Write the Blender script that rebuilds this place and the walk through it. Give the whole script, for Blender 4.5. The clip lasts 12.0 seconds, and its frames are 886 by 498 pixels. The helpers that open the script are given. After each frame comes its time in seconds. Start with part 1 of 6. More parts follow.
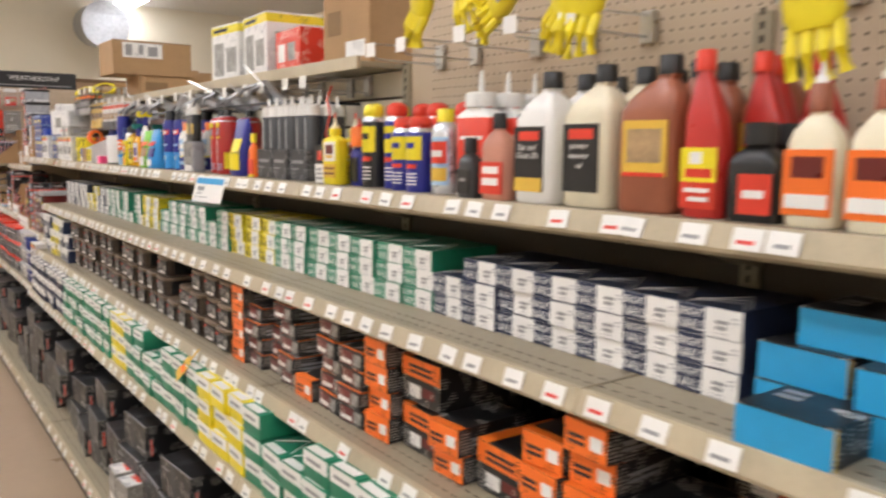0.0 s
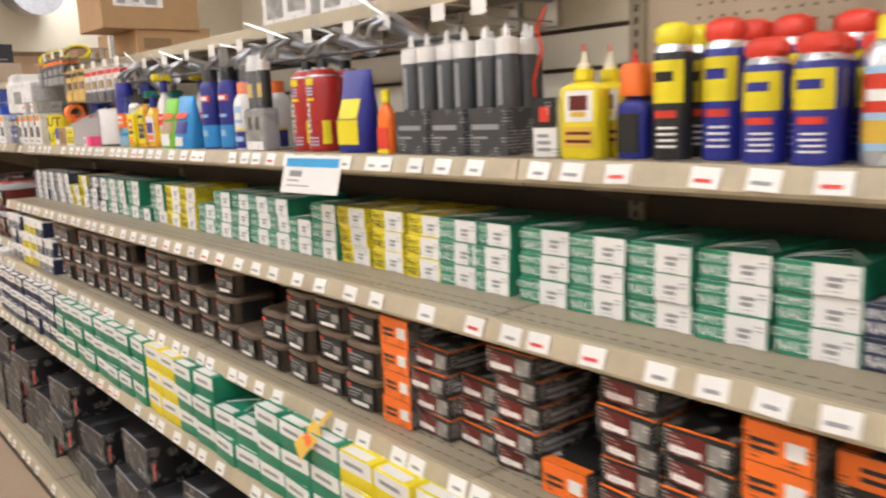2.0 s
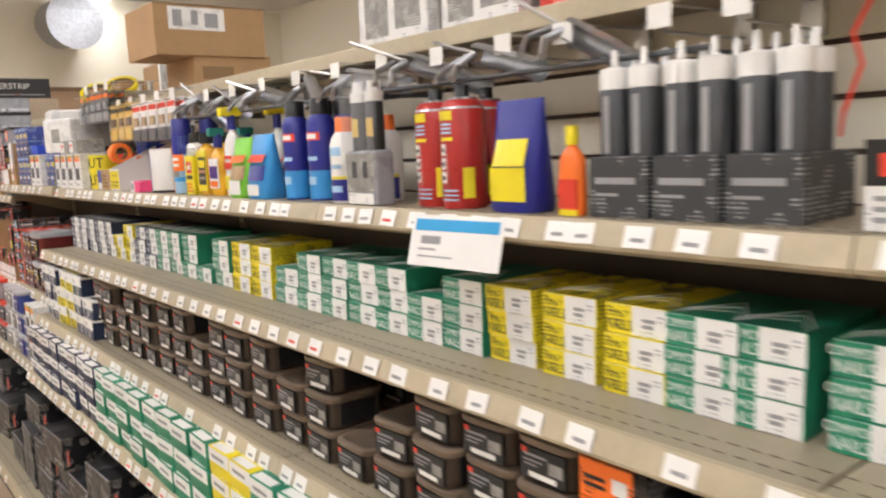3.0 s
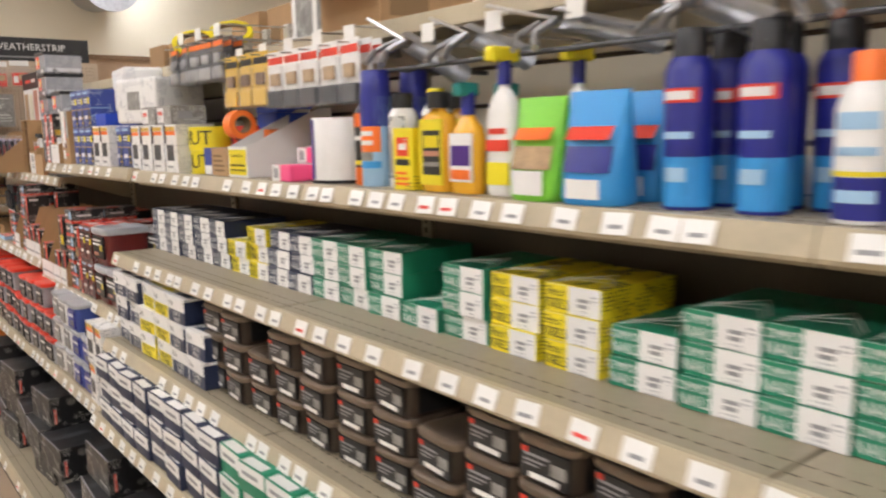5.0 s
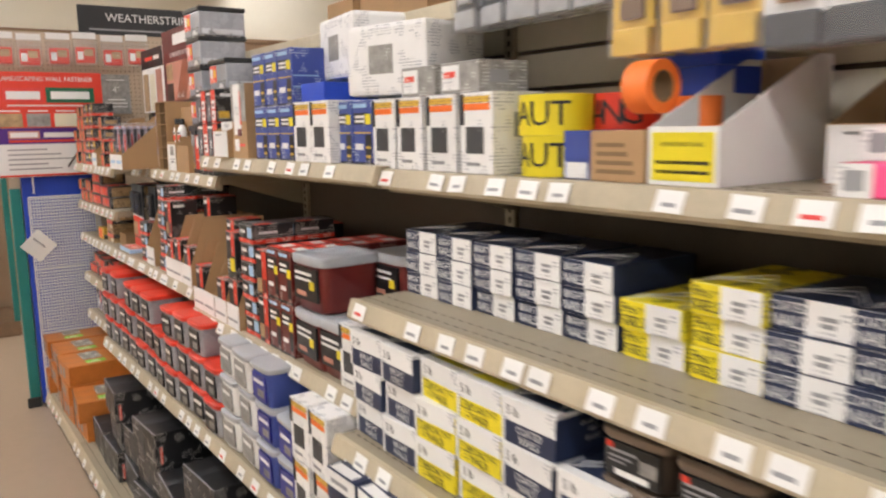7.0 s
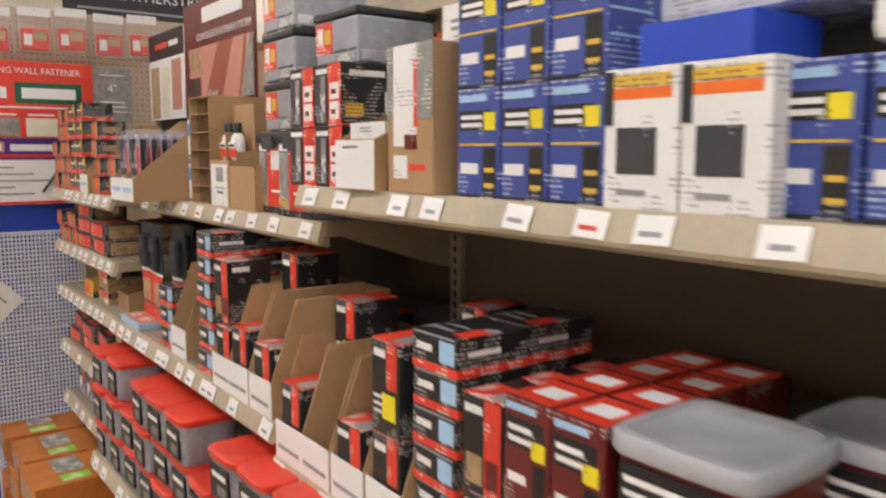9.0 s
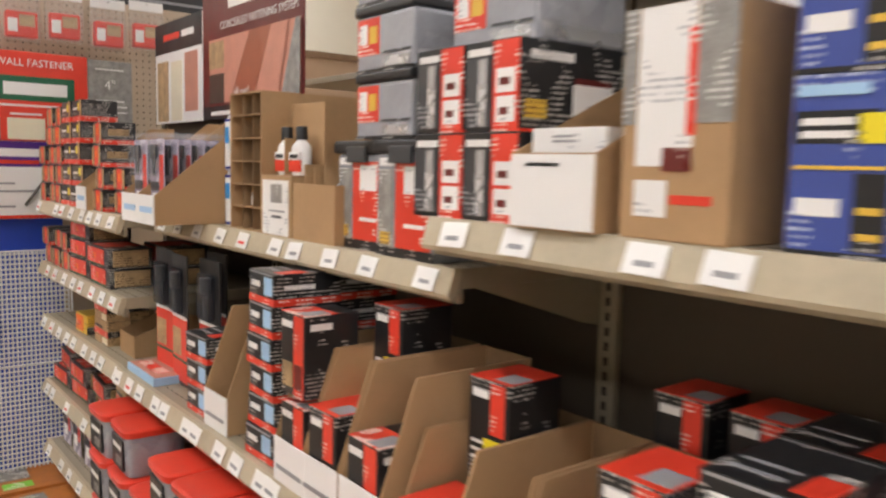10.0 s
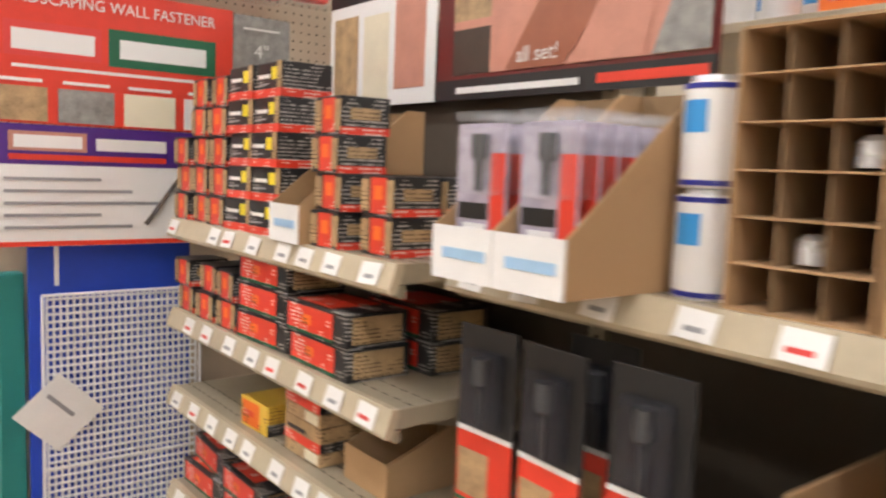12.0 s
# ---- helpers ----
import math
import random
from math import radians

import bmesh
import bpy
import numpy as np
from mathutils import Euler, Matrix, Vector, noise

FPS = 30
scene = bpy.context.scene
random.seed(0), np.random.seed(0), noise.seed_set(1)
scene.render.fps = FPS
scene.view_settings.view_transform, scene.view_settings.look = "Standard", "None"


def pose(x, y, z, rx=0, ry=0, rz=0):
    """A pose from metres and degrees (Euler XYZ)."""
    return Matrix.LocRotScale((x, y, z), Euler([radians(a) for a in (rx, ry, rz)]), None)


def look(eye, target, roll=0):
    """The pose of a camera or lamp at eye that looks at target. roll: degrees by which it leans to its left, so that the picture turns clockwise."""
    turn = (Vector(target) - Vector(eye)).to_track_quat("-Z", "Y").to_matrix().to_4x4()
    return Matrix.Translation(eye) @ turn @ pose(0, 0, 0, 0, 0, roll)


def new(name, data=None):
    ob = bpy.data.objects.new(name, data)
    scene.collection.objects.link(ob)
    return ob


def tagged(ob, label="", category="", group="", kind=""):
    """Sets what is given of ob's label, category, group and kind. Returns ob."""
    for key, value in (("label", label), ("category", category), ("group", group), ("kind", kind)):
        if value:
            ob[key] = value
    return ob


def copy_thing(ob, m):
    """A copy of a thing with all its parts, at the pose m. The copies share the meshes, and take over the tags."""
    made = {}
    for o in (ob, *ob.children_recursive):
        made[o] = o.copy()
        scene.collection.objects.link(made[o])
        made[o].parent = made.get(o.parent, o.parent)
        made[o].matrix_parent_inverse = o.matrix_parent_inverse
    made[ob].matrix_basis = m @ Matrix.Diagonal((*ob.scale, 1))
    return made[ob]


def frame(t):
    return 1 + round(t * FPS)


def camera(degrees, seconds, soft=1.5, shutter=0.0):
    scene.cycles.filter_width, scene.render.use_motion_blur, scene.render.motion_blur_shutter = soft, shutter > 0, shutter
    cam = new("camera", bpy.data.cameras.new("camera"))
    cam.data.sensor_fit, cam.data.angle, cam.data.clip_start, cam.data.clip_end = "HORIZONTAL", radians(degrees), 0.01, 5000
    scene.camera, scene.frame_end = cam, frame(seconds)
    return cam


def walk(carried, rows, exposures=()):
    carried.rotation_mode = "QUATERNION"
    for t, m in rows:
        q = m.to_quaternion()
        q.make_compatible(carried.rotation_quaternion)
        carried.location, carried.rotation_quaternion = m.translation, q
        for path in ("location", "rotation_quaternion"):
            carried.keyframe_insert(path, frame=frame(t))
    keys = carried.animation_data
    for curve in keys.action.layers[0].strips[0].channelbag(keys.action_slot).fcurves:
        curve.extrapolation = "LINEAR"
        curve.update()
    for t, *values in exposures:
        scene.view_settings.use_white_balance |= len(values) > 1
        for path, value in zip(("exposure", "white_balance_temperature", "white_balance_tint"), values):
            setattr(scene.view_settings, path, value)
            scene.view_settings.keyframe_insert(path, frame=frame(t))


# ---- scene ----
cam = camera(58.7, 12.0, soft=2.2, shutter=0.5)
PATH = [
    (0, (0.353, 0.301, 1.626), (1.518, 1.905, 1.366), 0.4),
    (0.5, (0.359, 0.534, 1.593), (1.441, 2.192, 1.312), -0.3),
    (1, (0.377, 0.817, 1.607), (1.608, 2.376, 1.375), -0.6),
    (1.5, (0.327, 1.115, 1.596), (1.619, 2.613, 1.301), -0.4),
    (2, (0.3, 1.382, 1.612), (1.58, 2.878, 1.263), -2.3),
    (2.5, (0.413, 1.686, 1.634), (1.638, 3.24, 1.342), -3.6),
    (2.7, (0.422, 1.805, 1.641), (1.649, 3.36, 1.37), -3.2),
    (4.3, (0.493, 2.788, 1.647), (1.762, 4.307, 1.363), -1.2),
    (4.5, (0.492, 2.873, 1.648), (1.732, 4.414, 1.347), -1.1),
    (5, (0.46, 3.185, 1.635), (1.695, 4.729, 1.336), -1.2),
    (5.5, (0.443, 3.54, 1.625), (1.611, 5.132, 1.306), -2.1),
    (6, (0.535, 3.868, 1.638), (1.567, 5.558, 1.363), -1.7),
    (6.5, (0.529, 4.158, 1.613), (1.553, 5.85, 1.313), -0.7),
    (7, (0.473, 4.527, 1.606), (1.589, 6.158, 1.3), -1.1),
    (8.8, (0.632, 5.78, 1.586), (1.808, 7.376, 1.321), -0.5),
    (9, (0.664, 5.888, 1.584), (1.845, 7.484, 1.343), 0.1),
    (9.5, (0.71, 6.151, 1.603), (1.875, 7.768, 1.438), 1.2),
    (10, (0.703, 6.439, 1.59), (1.943, 7.994, 1.381), 1.3),
    (10.5, (0.699, 6.741, 1.586), (1.912, 8.31, 1.329), 0.4),
    (11, (0.74, 7.024, 1.591), (1.875, 8.66, 1.399), 2.7),
    (11.5, (0.733, 7.329, 1.572), (1.954, 8.905, 1.409), 3.4),
    (12, (0.679, 7.605, 1.581), (1.907, 9.171, 1.377), 2.2),
]
walk(cam, [(t, look(eye, target, roll)) for t, eye, target, roll in PATH],
     exposures=((0, -0.08), (2.5, 0.0), (4.5, -0.1), (6.5, -0.03), (9.5, -0.2), (10.5, -0.03), (12, 0.14)))

# ---- world and light ----
world = bpy.data.worlds.new("world")
scene.world = world
world.use_nodes = True
world.node_tree.nodes["Background"].inputs[0].default_value = (0.95, 0.93, 0.9, 1)
world.node_tree.nodes["Background"].inputs[1].default_value = 0.05
LAMP = 19.0
scene.view_settings.exposure = 0.0

# ---- materials ----
MATS = {}


def mat(name, colour, rough=0.5, metal=0.0, vary=0.12, scale=18.0, bump=0.08, spread=0.06, emit=0.0, alpha=1.0, glass=0.0, spec=0.5, script=None):
    """A painted, printed or moulded surface with grain and stains at two scales, and a small change from piece to piece."""
    if name in MATS:
        return MATS[name]
    m = bpy.data.materials.new(name)
    m.use_nodes = True
    nt = m.node_tree
    b = nt.nodes["Principled BSDF"]
    tc = nt.nodes.new("ShaderNodeTexCoord")
    info = nt.nodes.new("ShaderNodeObjectInfo")
    n1 = nt.nodes.new("ShaderNodeTexNoise")
    n1.inputs["Scale"].default_value, n1.inputs["Detail"].default_value = scale, 6
    n2 = nt.nodes.new("ShaderNodeTexNoise")
    n2.inputs["Scale"].default_value, n2.inputs["Detail"].default_value = scale * 9, 3
    add = nt.nodes.new("ShaderNodeMath")
    add.operation = "MULTIPLY_ADD"
    add.inputs[1].default_value = 0.4
    rnd = nt.nodes.new("ShaderNodeMath")
    rnd.operation = "MULTIPLY_ADD"
    rnd.inputs[1].default_value = spread / max(vary, 0.01)
    ramp = nt.nodes.new("ShaderNodeMapRange")
    ramp.inputs[1].default_value, ramp.inputs[2].default_value = 0.35, 1.05
    ramp.inputs[3].default_value, ramp.inputs[4].default_value = 1 - vary, 1 + vary * 0.6
    mul = nt.nodes.new("ShaderNodeVectorMath")
    mul.operation = "SCALE"
    mul.inputs[0].default_value = colour
    nt.links.new(tc.outputs["Object"], n1.inputs["Vector"])
    nt.links.new(tc.outputs["Object"], n2.inputs["Vector"])
    nt.links.new(n2.outputs["Fac"], add.inputs[0])
    nt.links.new(n1.outputs["Fac"], add.inputs[2])
    nt.links.new(info.outputs["Random"], rnd.inputs[0])
    nt.links.new(add.outputs[0], rnd.inputs[2])
    nt.links.new(rnd.outputs[0], ramp.inputs[0])
    nt.links.new(ramp.outputs[0], mul.inputs["Scale"])
    nt.links.new(mul.outputs[0], b.inputs["Base Color"])
    if script:
        # patches of lines of fine print
        sep = nt.nodes.new("ShaderNodeSeparateXYZ")
        nt.links.new(tc.outputs["Object"], sep.inputs[0])
        line = nt.nodes.new("ShaderNodeMath")
        line.operation = "MULTIPLY"
        line.inputs[1].default_value = 150.0
        nt.links.new(sep.outputs["Z"], line.inputs[0])
        row = nt.nodes.new("ShaderNodeMath")
        row.operation = "FLOOR"
        nt.links.new(line.outputs[0], row.inputs[0])
        fr = nt.nodes.new("ShaderNodeMath")
        fr.operation = "FRACT"
        nt.links.new(line.outputs[0], fr.inputs[0])
        ink = nt.nodes.new("ShaderNodeMath")
        ink.operation = "LESS_THAN"
        ink.inputs[1].default_value = 0.45
        nt.links.new(fr.outputs[0], ink.inputs[0])
        comb = nt.nodes.new("ShaderNodeCombineXYZ")
        along = nt.nodes.new("ShaderNodeMath")
        along.operation = "MULTIPLY_ADD"
        along.inputs[1].default_value = 330.0
        nt.links.new(sep.outputs["Y"], along.inputs[0])
        deep = nt.nodes.new("ShaderNodeMath")
        deep.operation = "MULTIPLY"
        deep.inputs[1].default_value = 330.0
        nt.links.new(sep.outputs["X"], deep.inputs[0])
        nt.links.new(deep.outputs[0], along.inputs[2])
        nt.links.new(along.outputs[0], comb.inputs[0])
        jump = nt.nodes.new("ShaderNodeMath")
        jump.operation = "MULTIPLY"
        jump.inputs[1].default_value = 7.3
        nt.links.new(row.outputs[0], jump.inputs[0])
        nt.links.new(jump.outputs[0], comb.inputs[1])
        letters = nt.nodes.new("ShaderNodeTexNoise")
        letters.inputs["Scale"].default_value, letters.inputs["Detail"].default_value = 1.0, 1
        nt.links.new(comb.outputs[0], letters.inputs["Vector"])
        gap = nt.nodes.new("ShaderNodeMath")
        gap.operation = "GREATER_THAN"
        gap.inputs[1].default_value = 0.47
        nt.links.new(letters.outputs["Fac"], gap.inputs[0])
        patch = nt.nodes.new("ShaderNodeTexNoise")
        patch.inputs["Scale"].default_value, patch.inputs["Detail"].default_value = 24.0, 1
        nt.links.new(tc.outputs["Object"], patch.inputs["Vector"])
        where = nt.nodes.new("ShaderNodeMath")
        where.operation = "GREATER_THAN"
        where.inputs[1].default_value = 0.55
        nt.links.new(patch.outputs["Fac"], where.inputs[0])
        a1 = nt.nodes.new("ShaderNodeMath")
        a1.operation = "MULTIPLY"
        nt.links.new(ink.outputs[0], a1.inputs[0])
        nt.links.new(gap.outputs[0], a1.inputs[1])
        a2 = nt.nodes.new("ShaderNodeMath")
        a2.operation = "MULTIPLY"
        nt.links.new(a1.outputs[0], a2.inputs[0])
        nt.links.new(where.outputs[0], a2.inputs[1])
        mix = nt.nodes.new("ShaderNodeMix")
        mix.data_type = "RGBA"
        mix.inputs["B"].default_value = (*script, 1)
        nt.links.new(a2.outputs[0], mix.inputs["Factor"])
        nt.links.new(mul.outputs[0], mix.inputs["A"])
        nt.links.new(mix.outputs["Result"], b.inputs["Base Color"])
    rr = nt.nodes.new("ShaderNodeMapRange")
    rr.inputs[3].default_value, rr.inputs[4].default_value = max(rough - 0.1, 0.03), min(rough + 0.15, 1)
    nt.links.new(n1.outputs["Fac"], rr.inputs[0])
    nt.links.new(rr.outputs[0], b.inputs["Roughness"])
    b.inputs["Metallic"].default_value = metal
    b.inputs["Specular IOR Level"].default_value = spec
    b.inputs["Transmission Weight"].default_value = glass
    b.inputs["Alpha"].default_value = alpha
    if bump:
        bp = nt.nodes.new("ShaderNodeBump")
        bp.inputs["Strength"].default_value, bp.inputs["Distance"].default_value = bump, 0.002
        nt.links.new(n2.outputs["Fac"], bp.inputs["Height"])
        nt.links.new(bp.outputs[0], b.inputs["Normal"])
    if emit:
        b.inputs["Emission Color"].default_value = (*colour, 1)
        b.inputs["Emission Strength"].default_value = emit
    MATS[name] = m
    return m


shelf_paint = mat("shelf_paint", (0.33, 0.28, 0.195), 0.42, vary=0.2, scale=6)
shelf_edge = mat("shelf_edge", (0.48, 0.41, 0.285), 0.4, vary=0.22, scale=9)
slot_dark = mat("slot_dark", (0.05, 0.04, 0.03), 0.8)
peg_tan = mat("pegboard_tan", (0.50, 0.40, 0.29), 0.6, vary=0.12, scale=4)
slat_cream = mat("slat_cream", (0.68, 0.62, 0.50), 0.5, vary=0.1, scale=3)
# tan hardboard darkened to brown: shade under the shelves is in the colour
back_shade_brown = mat("back_shade_brown", (0.085, 0.065, 0.045), 0.6, vary=0.2, scale=4)
groove_dark = mat("groove_dark", (0.10, 0.07, 0.05), 0.8)
tag_white = mat("tag_white", (0.82, 0.81, 0.78), 0.3, vary=0.06)
plain_white = mat("plain_white", (0.80, 0.79, 0.77), 0.4, vary=0.06)
ink_black = mat("ink_black", (0.02, 0.02, 0.025), 0.5)
ink_grey = mat("ink_grey", (0.30, 0.30, 0.31), 0.5)
ink_red = mat("ink_red", (0.70, 0.06, 0.05), 0.5)
white = mat("carton_white", (0.80, 0.79, 0.77), 0.45, vary=0.07)
green = mat("carton_green", (0.015, 0.22, 0.12), 0.4, vary=0.15)
navy = mat("carton_navy", (0.018, 0.028, 0.07), 0.4, vary=0.2)
yellow = mat("carton_yellow", (0.80, 0.66, 0.02), 0.4, vary=0.12)
cyan = mat("carton_cyan", (0.02, 0.33, 0.66), 0.35, vary=0.12)
blue = mat("carton_blue", (0.045, 0.075, 0.30), 0.4, vary=0.12)
deepblue = mat("deep_blue", (0.02, 0.025, 0.24), 0.3, vary=0.12)
skyblue = mat("sky_blue", (0.04, 0.30, 0.68), 0.3, vary=0.12)
paleblue = mat("pale_blue", (0.35, 0.55, 0.75), 0.35)
black = mat("carton_black", (0.016, 0.016, 0.017), 0.35, vary=0.25)
char = mat("charcoal", (0.05, 0.052, 0.056), 0.4, vary=0.2)
red = mat("carton_red", (0.72, 0.05, 0.025), 0.38, vary=0.14)
orange = mat("carton_orange", (0.85, 0.17, 0.02), 0.4, vary=0.14)
bright_orange = mat("bright_orange", (0.95, 0.22, 0.04), 0.45)
maroon = mat("maroon", (0.14, 0.016, 0.014), 0.3, vary=0.2)
brown_plastic = mat("brown_plastic", (0.06, 0.043, 0.031), 0.35, vary=0.25)
taupe_lid = mat("taupe_lid", (0.17, 0.125, 0.088), 0.4, vary=0.2)
oil_brown = mat("oil_brown", (0.33, 0.11, 0.06), 0.3, vary=0.18)
cream = mat("cream_plastic", (0.78, 0.72, 0.55), 0.32)
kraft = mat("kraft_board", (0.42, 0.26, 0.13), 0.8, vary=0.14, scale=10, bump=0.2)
# kraft darkened as shade inside trays and crates; also print and tape cores
kraft_dark = mat("kraft_shade_and_print", (0.24, 0.15, 0.075), 0.85, vary=0.18, scale=10, bump=0.2)
pink = mat("hot_pink", (0.95, 0.10, 0.28), 0.45)
amber = mat("amber_liquid", (0.80, 0.42, 0.03), 0.2)
lime = mat("lime_green", (0.22, 0.62, 0.05), 0.4)
gold = mat("gold_print", (0.70, 0.45, 0.06), 0.4)
photo_tan = mat("photo_tan", (0.46, 0.31, 0.16), 0.45, vary=0.6, scale=30)
photo_grey = mat("photo_grey", (0.30, 0.29, 0.27), 0.45, vary=0.6, scale=40)
steel = mat("chrome_wire", (0.55, 0.54, 0.52), 0.28, metal=1.0, vary=0.15)
silver = mat("silver_can", (0.62, 0.64, 0.67), 0.25, metal=0.6)
galv = mat("galvanised", (0.42, 0.43, 0.45), 0.38, metal=0.9, vary=0.3, scale=30)
clear = mat("clear_plastic", (0.80, 0.82, 0.86), 0.12, vary=0.03, alpha=0.09, bump=0.15)
grey_lid = mat("grey_lid", (0.42, 0.43, 0.45), 0.35)
smoke = mat("smoke_plastic", (0.30, 0.31, 0.34), 0.25, vary=0.25)
purple = mat("purple_print", (0.07, 0.02, 0.20), 0.35)
forest = mat("forest_print", (0.01, 0.12, 0.055), 0.4)
teal = mat("teal_paint", (0.015, 0.20, 0.18), 0.5)
wall_cream = mat("wall_cream", (0.74, 0.68, 0.55), 0.7, vary=0.06, scale=1.2)
wall_tan = mat("wall_tan", (0.44, 0.30, 0.19), 0.7, vary=0.1, scale=2)
grid_white = mat("grid_white", (0.78, 0.78, 0.80), 0.35)
grid_blue = mat("panel_blue", (0.016, 0.065, 0.5), 0.5)
wood = mat("lumber", (0.40, 0.26, 0.14), 0.65, vary=0.35, scale=7)
wood_dark = mat("lumber_dark", (0.20, 0.12, 0.065), 0.65, vary=0.35, scale=7)
ceiling_white = mat("ceiling_white", (0.70, 0.68, 0.64), 0.9, vary=0.05, scale=3)
lamp_glow = mat("lamp_glow", (0.985, 0.98, 1.02), 0.5, emit=LAMP, bump=0)
salmon = mat("salmon_print", (0.55, 0.25, 0.18), 0.45, vary=0.2)

# the same paints with lines of fine print, for cartons
PRINTED = {
    "carton_white": mat("printed_carton_white", (0.80, 0.79, 0.77), 0.45, vary=0.07, script=(0.42, 0.42, 0.44)),
    "carton_blue": mat("printed_carton_blue", (0.045, 0.075, 0.30), 0.4, vary=0.12, script=(0.45, 0.5, 0.65)),
    "carton_black": mat("printed_carton_black", (0.016, 0.016, 0.017), 0.35, vary=0.25, script=(0.45, 0.43, 0.40)),
    "charcoal": mat("printed_charcoal", (0.05, 0.052, 0.056), 0.4, vary=0.2, script=(0.35, 0.35, 0.36)),
    "carton_red": mat("printed_carton_red", (0.72, 0.05, 0.025), 0.38, vary=0.14, script=(0.85, 0.7, 0.62)),
    "carton_orange": mat("printed_carton_orange", (0.85, 0.17, 0.02), 0.4, vary=0.14, script=(0.12, 0.03, 0.01)),
    "maroon": mat("printed_maroon", (0.14, 0.016, 0.014), 0.3, vary=0.2, script=(0.5, 0.4, 0.36)),
    "carton_yellow": mat("printed_carton_yellow", (0.80, 0.66, 0.02), 0.4, vary=0.12, script=(0.12, 0.10, 0.02)),
    "photo_grey": mat("printed_photo_grey", (0.30, 0.29, 0.27), 0.45, vary=0.6, scale=40, script=(0.62, 0.61, 0.58)),
    "photo_tan": mat("printed_photo_tan", (0.46, 0.31, 0.16), 0.45, vary=0.6, scale=30, script=(0.10, 0.06, 0.03)),
    "lime_green": mat("printed_lime_green", (0.22, 0.62, 0.05), 0.4, script=(0.7, 0.85, 0.5)),
    "sky_blue": mat("printed_sky_blue", (0.04, 0.30, 0.68), 0.3, vary=0.12, script=(0.6, 0.75, 0.9)),
    "deep_blue": mat("printed_deep_blue", (0.02, 0.025, 0.24), 0.3, vary=0.12, script=(0.5, 0.55, 0.75)),
    "gold_print": mat("printed_gold_print", (0.70, 0.45, 0.06), 0.4, script=(0.2, 0.06, 0.02)),
}


def floor_material():
    m = mat("floor_vinyl", (0.40, 0.30, 0.21), 0.3, vary=0.14, scale=1.6, bump=0.03)
    return m


# ---- mesh helpers ----
def box(bm, x0, y0, z0, x1, y1, z1, bevel=0.0):
    r = bmesh.ops.create_cube(bm, size=1)
    for v in r["verts"]:
        v.co = Vector(((x0 + x1) / 2 + v.co.x * (x1 - x0), (y0 + y1) / 2 + v.co.y * (y1 - y0), (z0 + z1) / 2 + v.co.z * (z1 - z0)))
    if bevel:
        es = list({e for v in r["verts"] for e in v.link_edges})
        bmesh.ops.bevel(bm, geom=es, offset=bevel, segments=2, affect="EDGES", profile=0.6)
    return bm


def loft(bm, rings, segs=20, power=2.0, arc=(0, 360), caps=True, cx=0.0, cy=0.0):
    """A skin over rings of (z, half-depth, half-width); power above 2 squares the section. Angle 0 faces the aisle (-x)."""
    full = arc[1] - arc[0] >= 360
    n = segs if full else segs + 1
    rows = []
    for z, rx, ry in rings:
        row = []
        for i in range(n):
            a = radians(arc[0] + (arc[1] - arc[0]) * i / segs)
            c, s = math.cos(a), math.sin(a)
            k = 2 / power
            row.append(bm.verts.new((cx - math.copysign(abs(c) ** k, c) * rx, cy + math.copysign(abs(s) ** k, s) * ry, z)))
        rows.append(row)
    for a, b in zip(rows, rows[1:]):
        for i in range(n if full else n - 1):
            j = (i + 1) % n
            bm.faces.new((a[i], b[i], b[j], a[j]))
    if caps and full:
        bm.faces.new(rows[0])
        bm.faces.new(list(reversed(rows[-1])))
    return bm


def tube(bm, pts, r, segs=6):
    pts = [Vector(p) for p in pts]
    rows = []
    for i, p in enumerate(pts):
        d = (pts[min(i + 1, len(pts) - 1)] - pts[max(i - 1, 0)]).normalized()
        q = d.to_track_quat("Z", "Y")
        rows.append([bm.verts.new(p + q @ Vector((r * math.cos(2 * math.pi * k / segs), r * math.sin(2 * math.pi * k / segs), 0))) for k in range(segs)])
    for a, b in zip(rows, rows[1:]):
        for i in range(segs):
            j = (i + 1) % segs
            bm.faces.new((a[i], a[j], b[j], b[i]))
    bm.faces.new(list(reversed(rows[0])))
    bm.faces.new(rows[-1])
    return bm


def prism(bm, profile, y0, y1):
    """A profile of (x, z) points drawn along y."""
    a = [bm.verts.new((x, y0, z)) for x, z in profile]
    b = [bm.verts.new((x, y1, z)) for x, z in profile]
    n = len(profile)
    for i in range(n):
        j = (i + 1) % n
        bm.faces.new((a[i], a[j], b[j], b[i]))
    bm.faces.new(list(reversed(a)))
    bm.faces.new(b)
    bmesh.ops.recalc_face_normals(bm, faces=bm.faces)
    return bm


def mesh_of(name, bm, material, smooth=False):
    me = bpy.data.meshes.new(name)
    if smooth:
        for f in bm.faces:
            f.smooth = True
    bm.to_mesh(me)
    bm.free()
    me.materials.append(material)
    if smooth:
        me.set_sharp_from_angle(angle=radians(40))
    return me


def part(name, bm, material, parent=None, label="", smooth=False):
    ob = new(name, mesh_of(name, bm, material, smooth) if isinstance(bm, bmesh.types.BMesh) else bm)
    if parent is not None:
        ob.parent = parent
    if label:
        tagged(ob, label)
    return ob


def thing(name, label, category, group="", kind=""):
    ob = new(name)
    ob.empty_display_size = 0.05
    return tagged(ob, label, category, group, kind)


def B():
    return bmesh.new()


TEXTS = {}


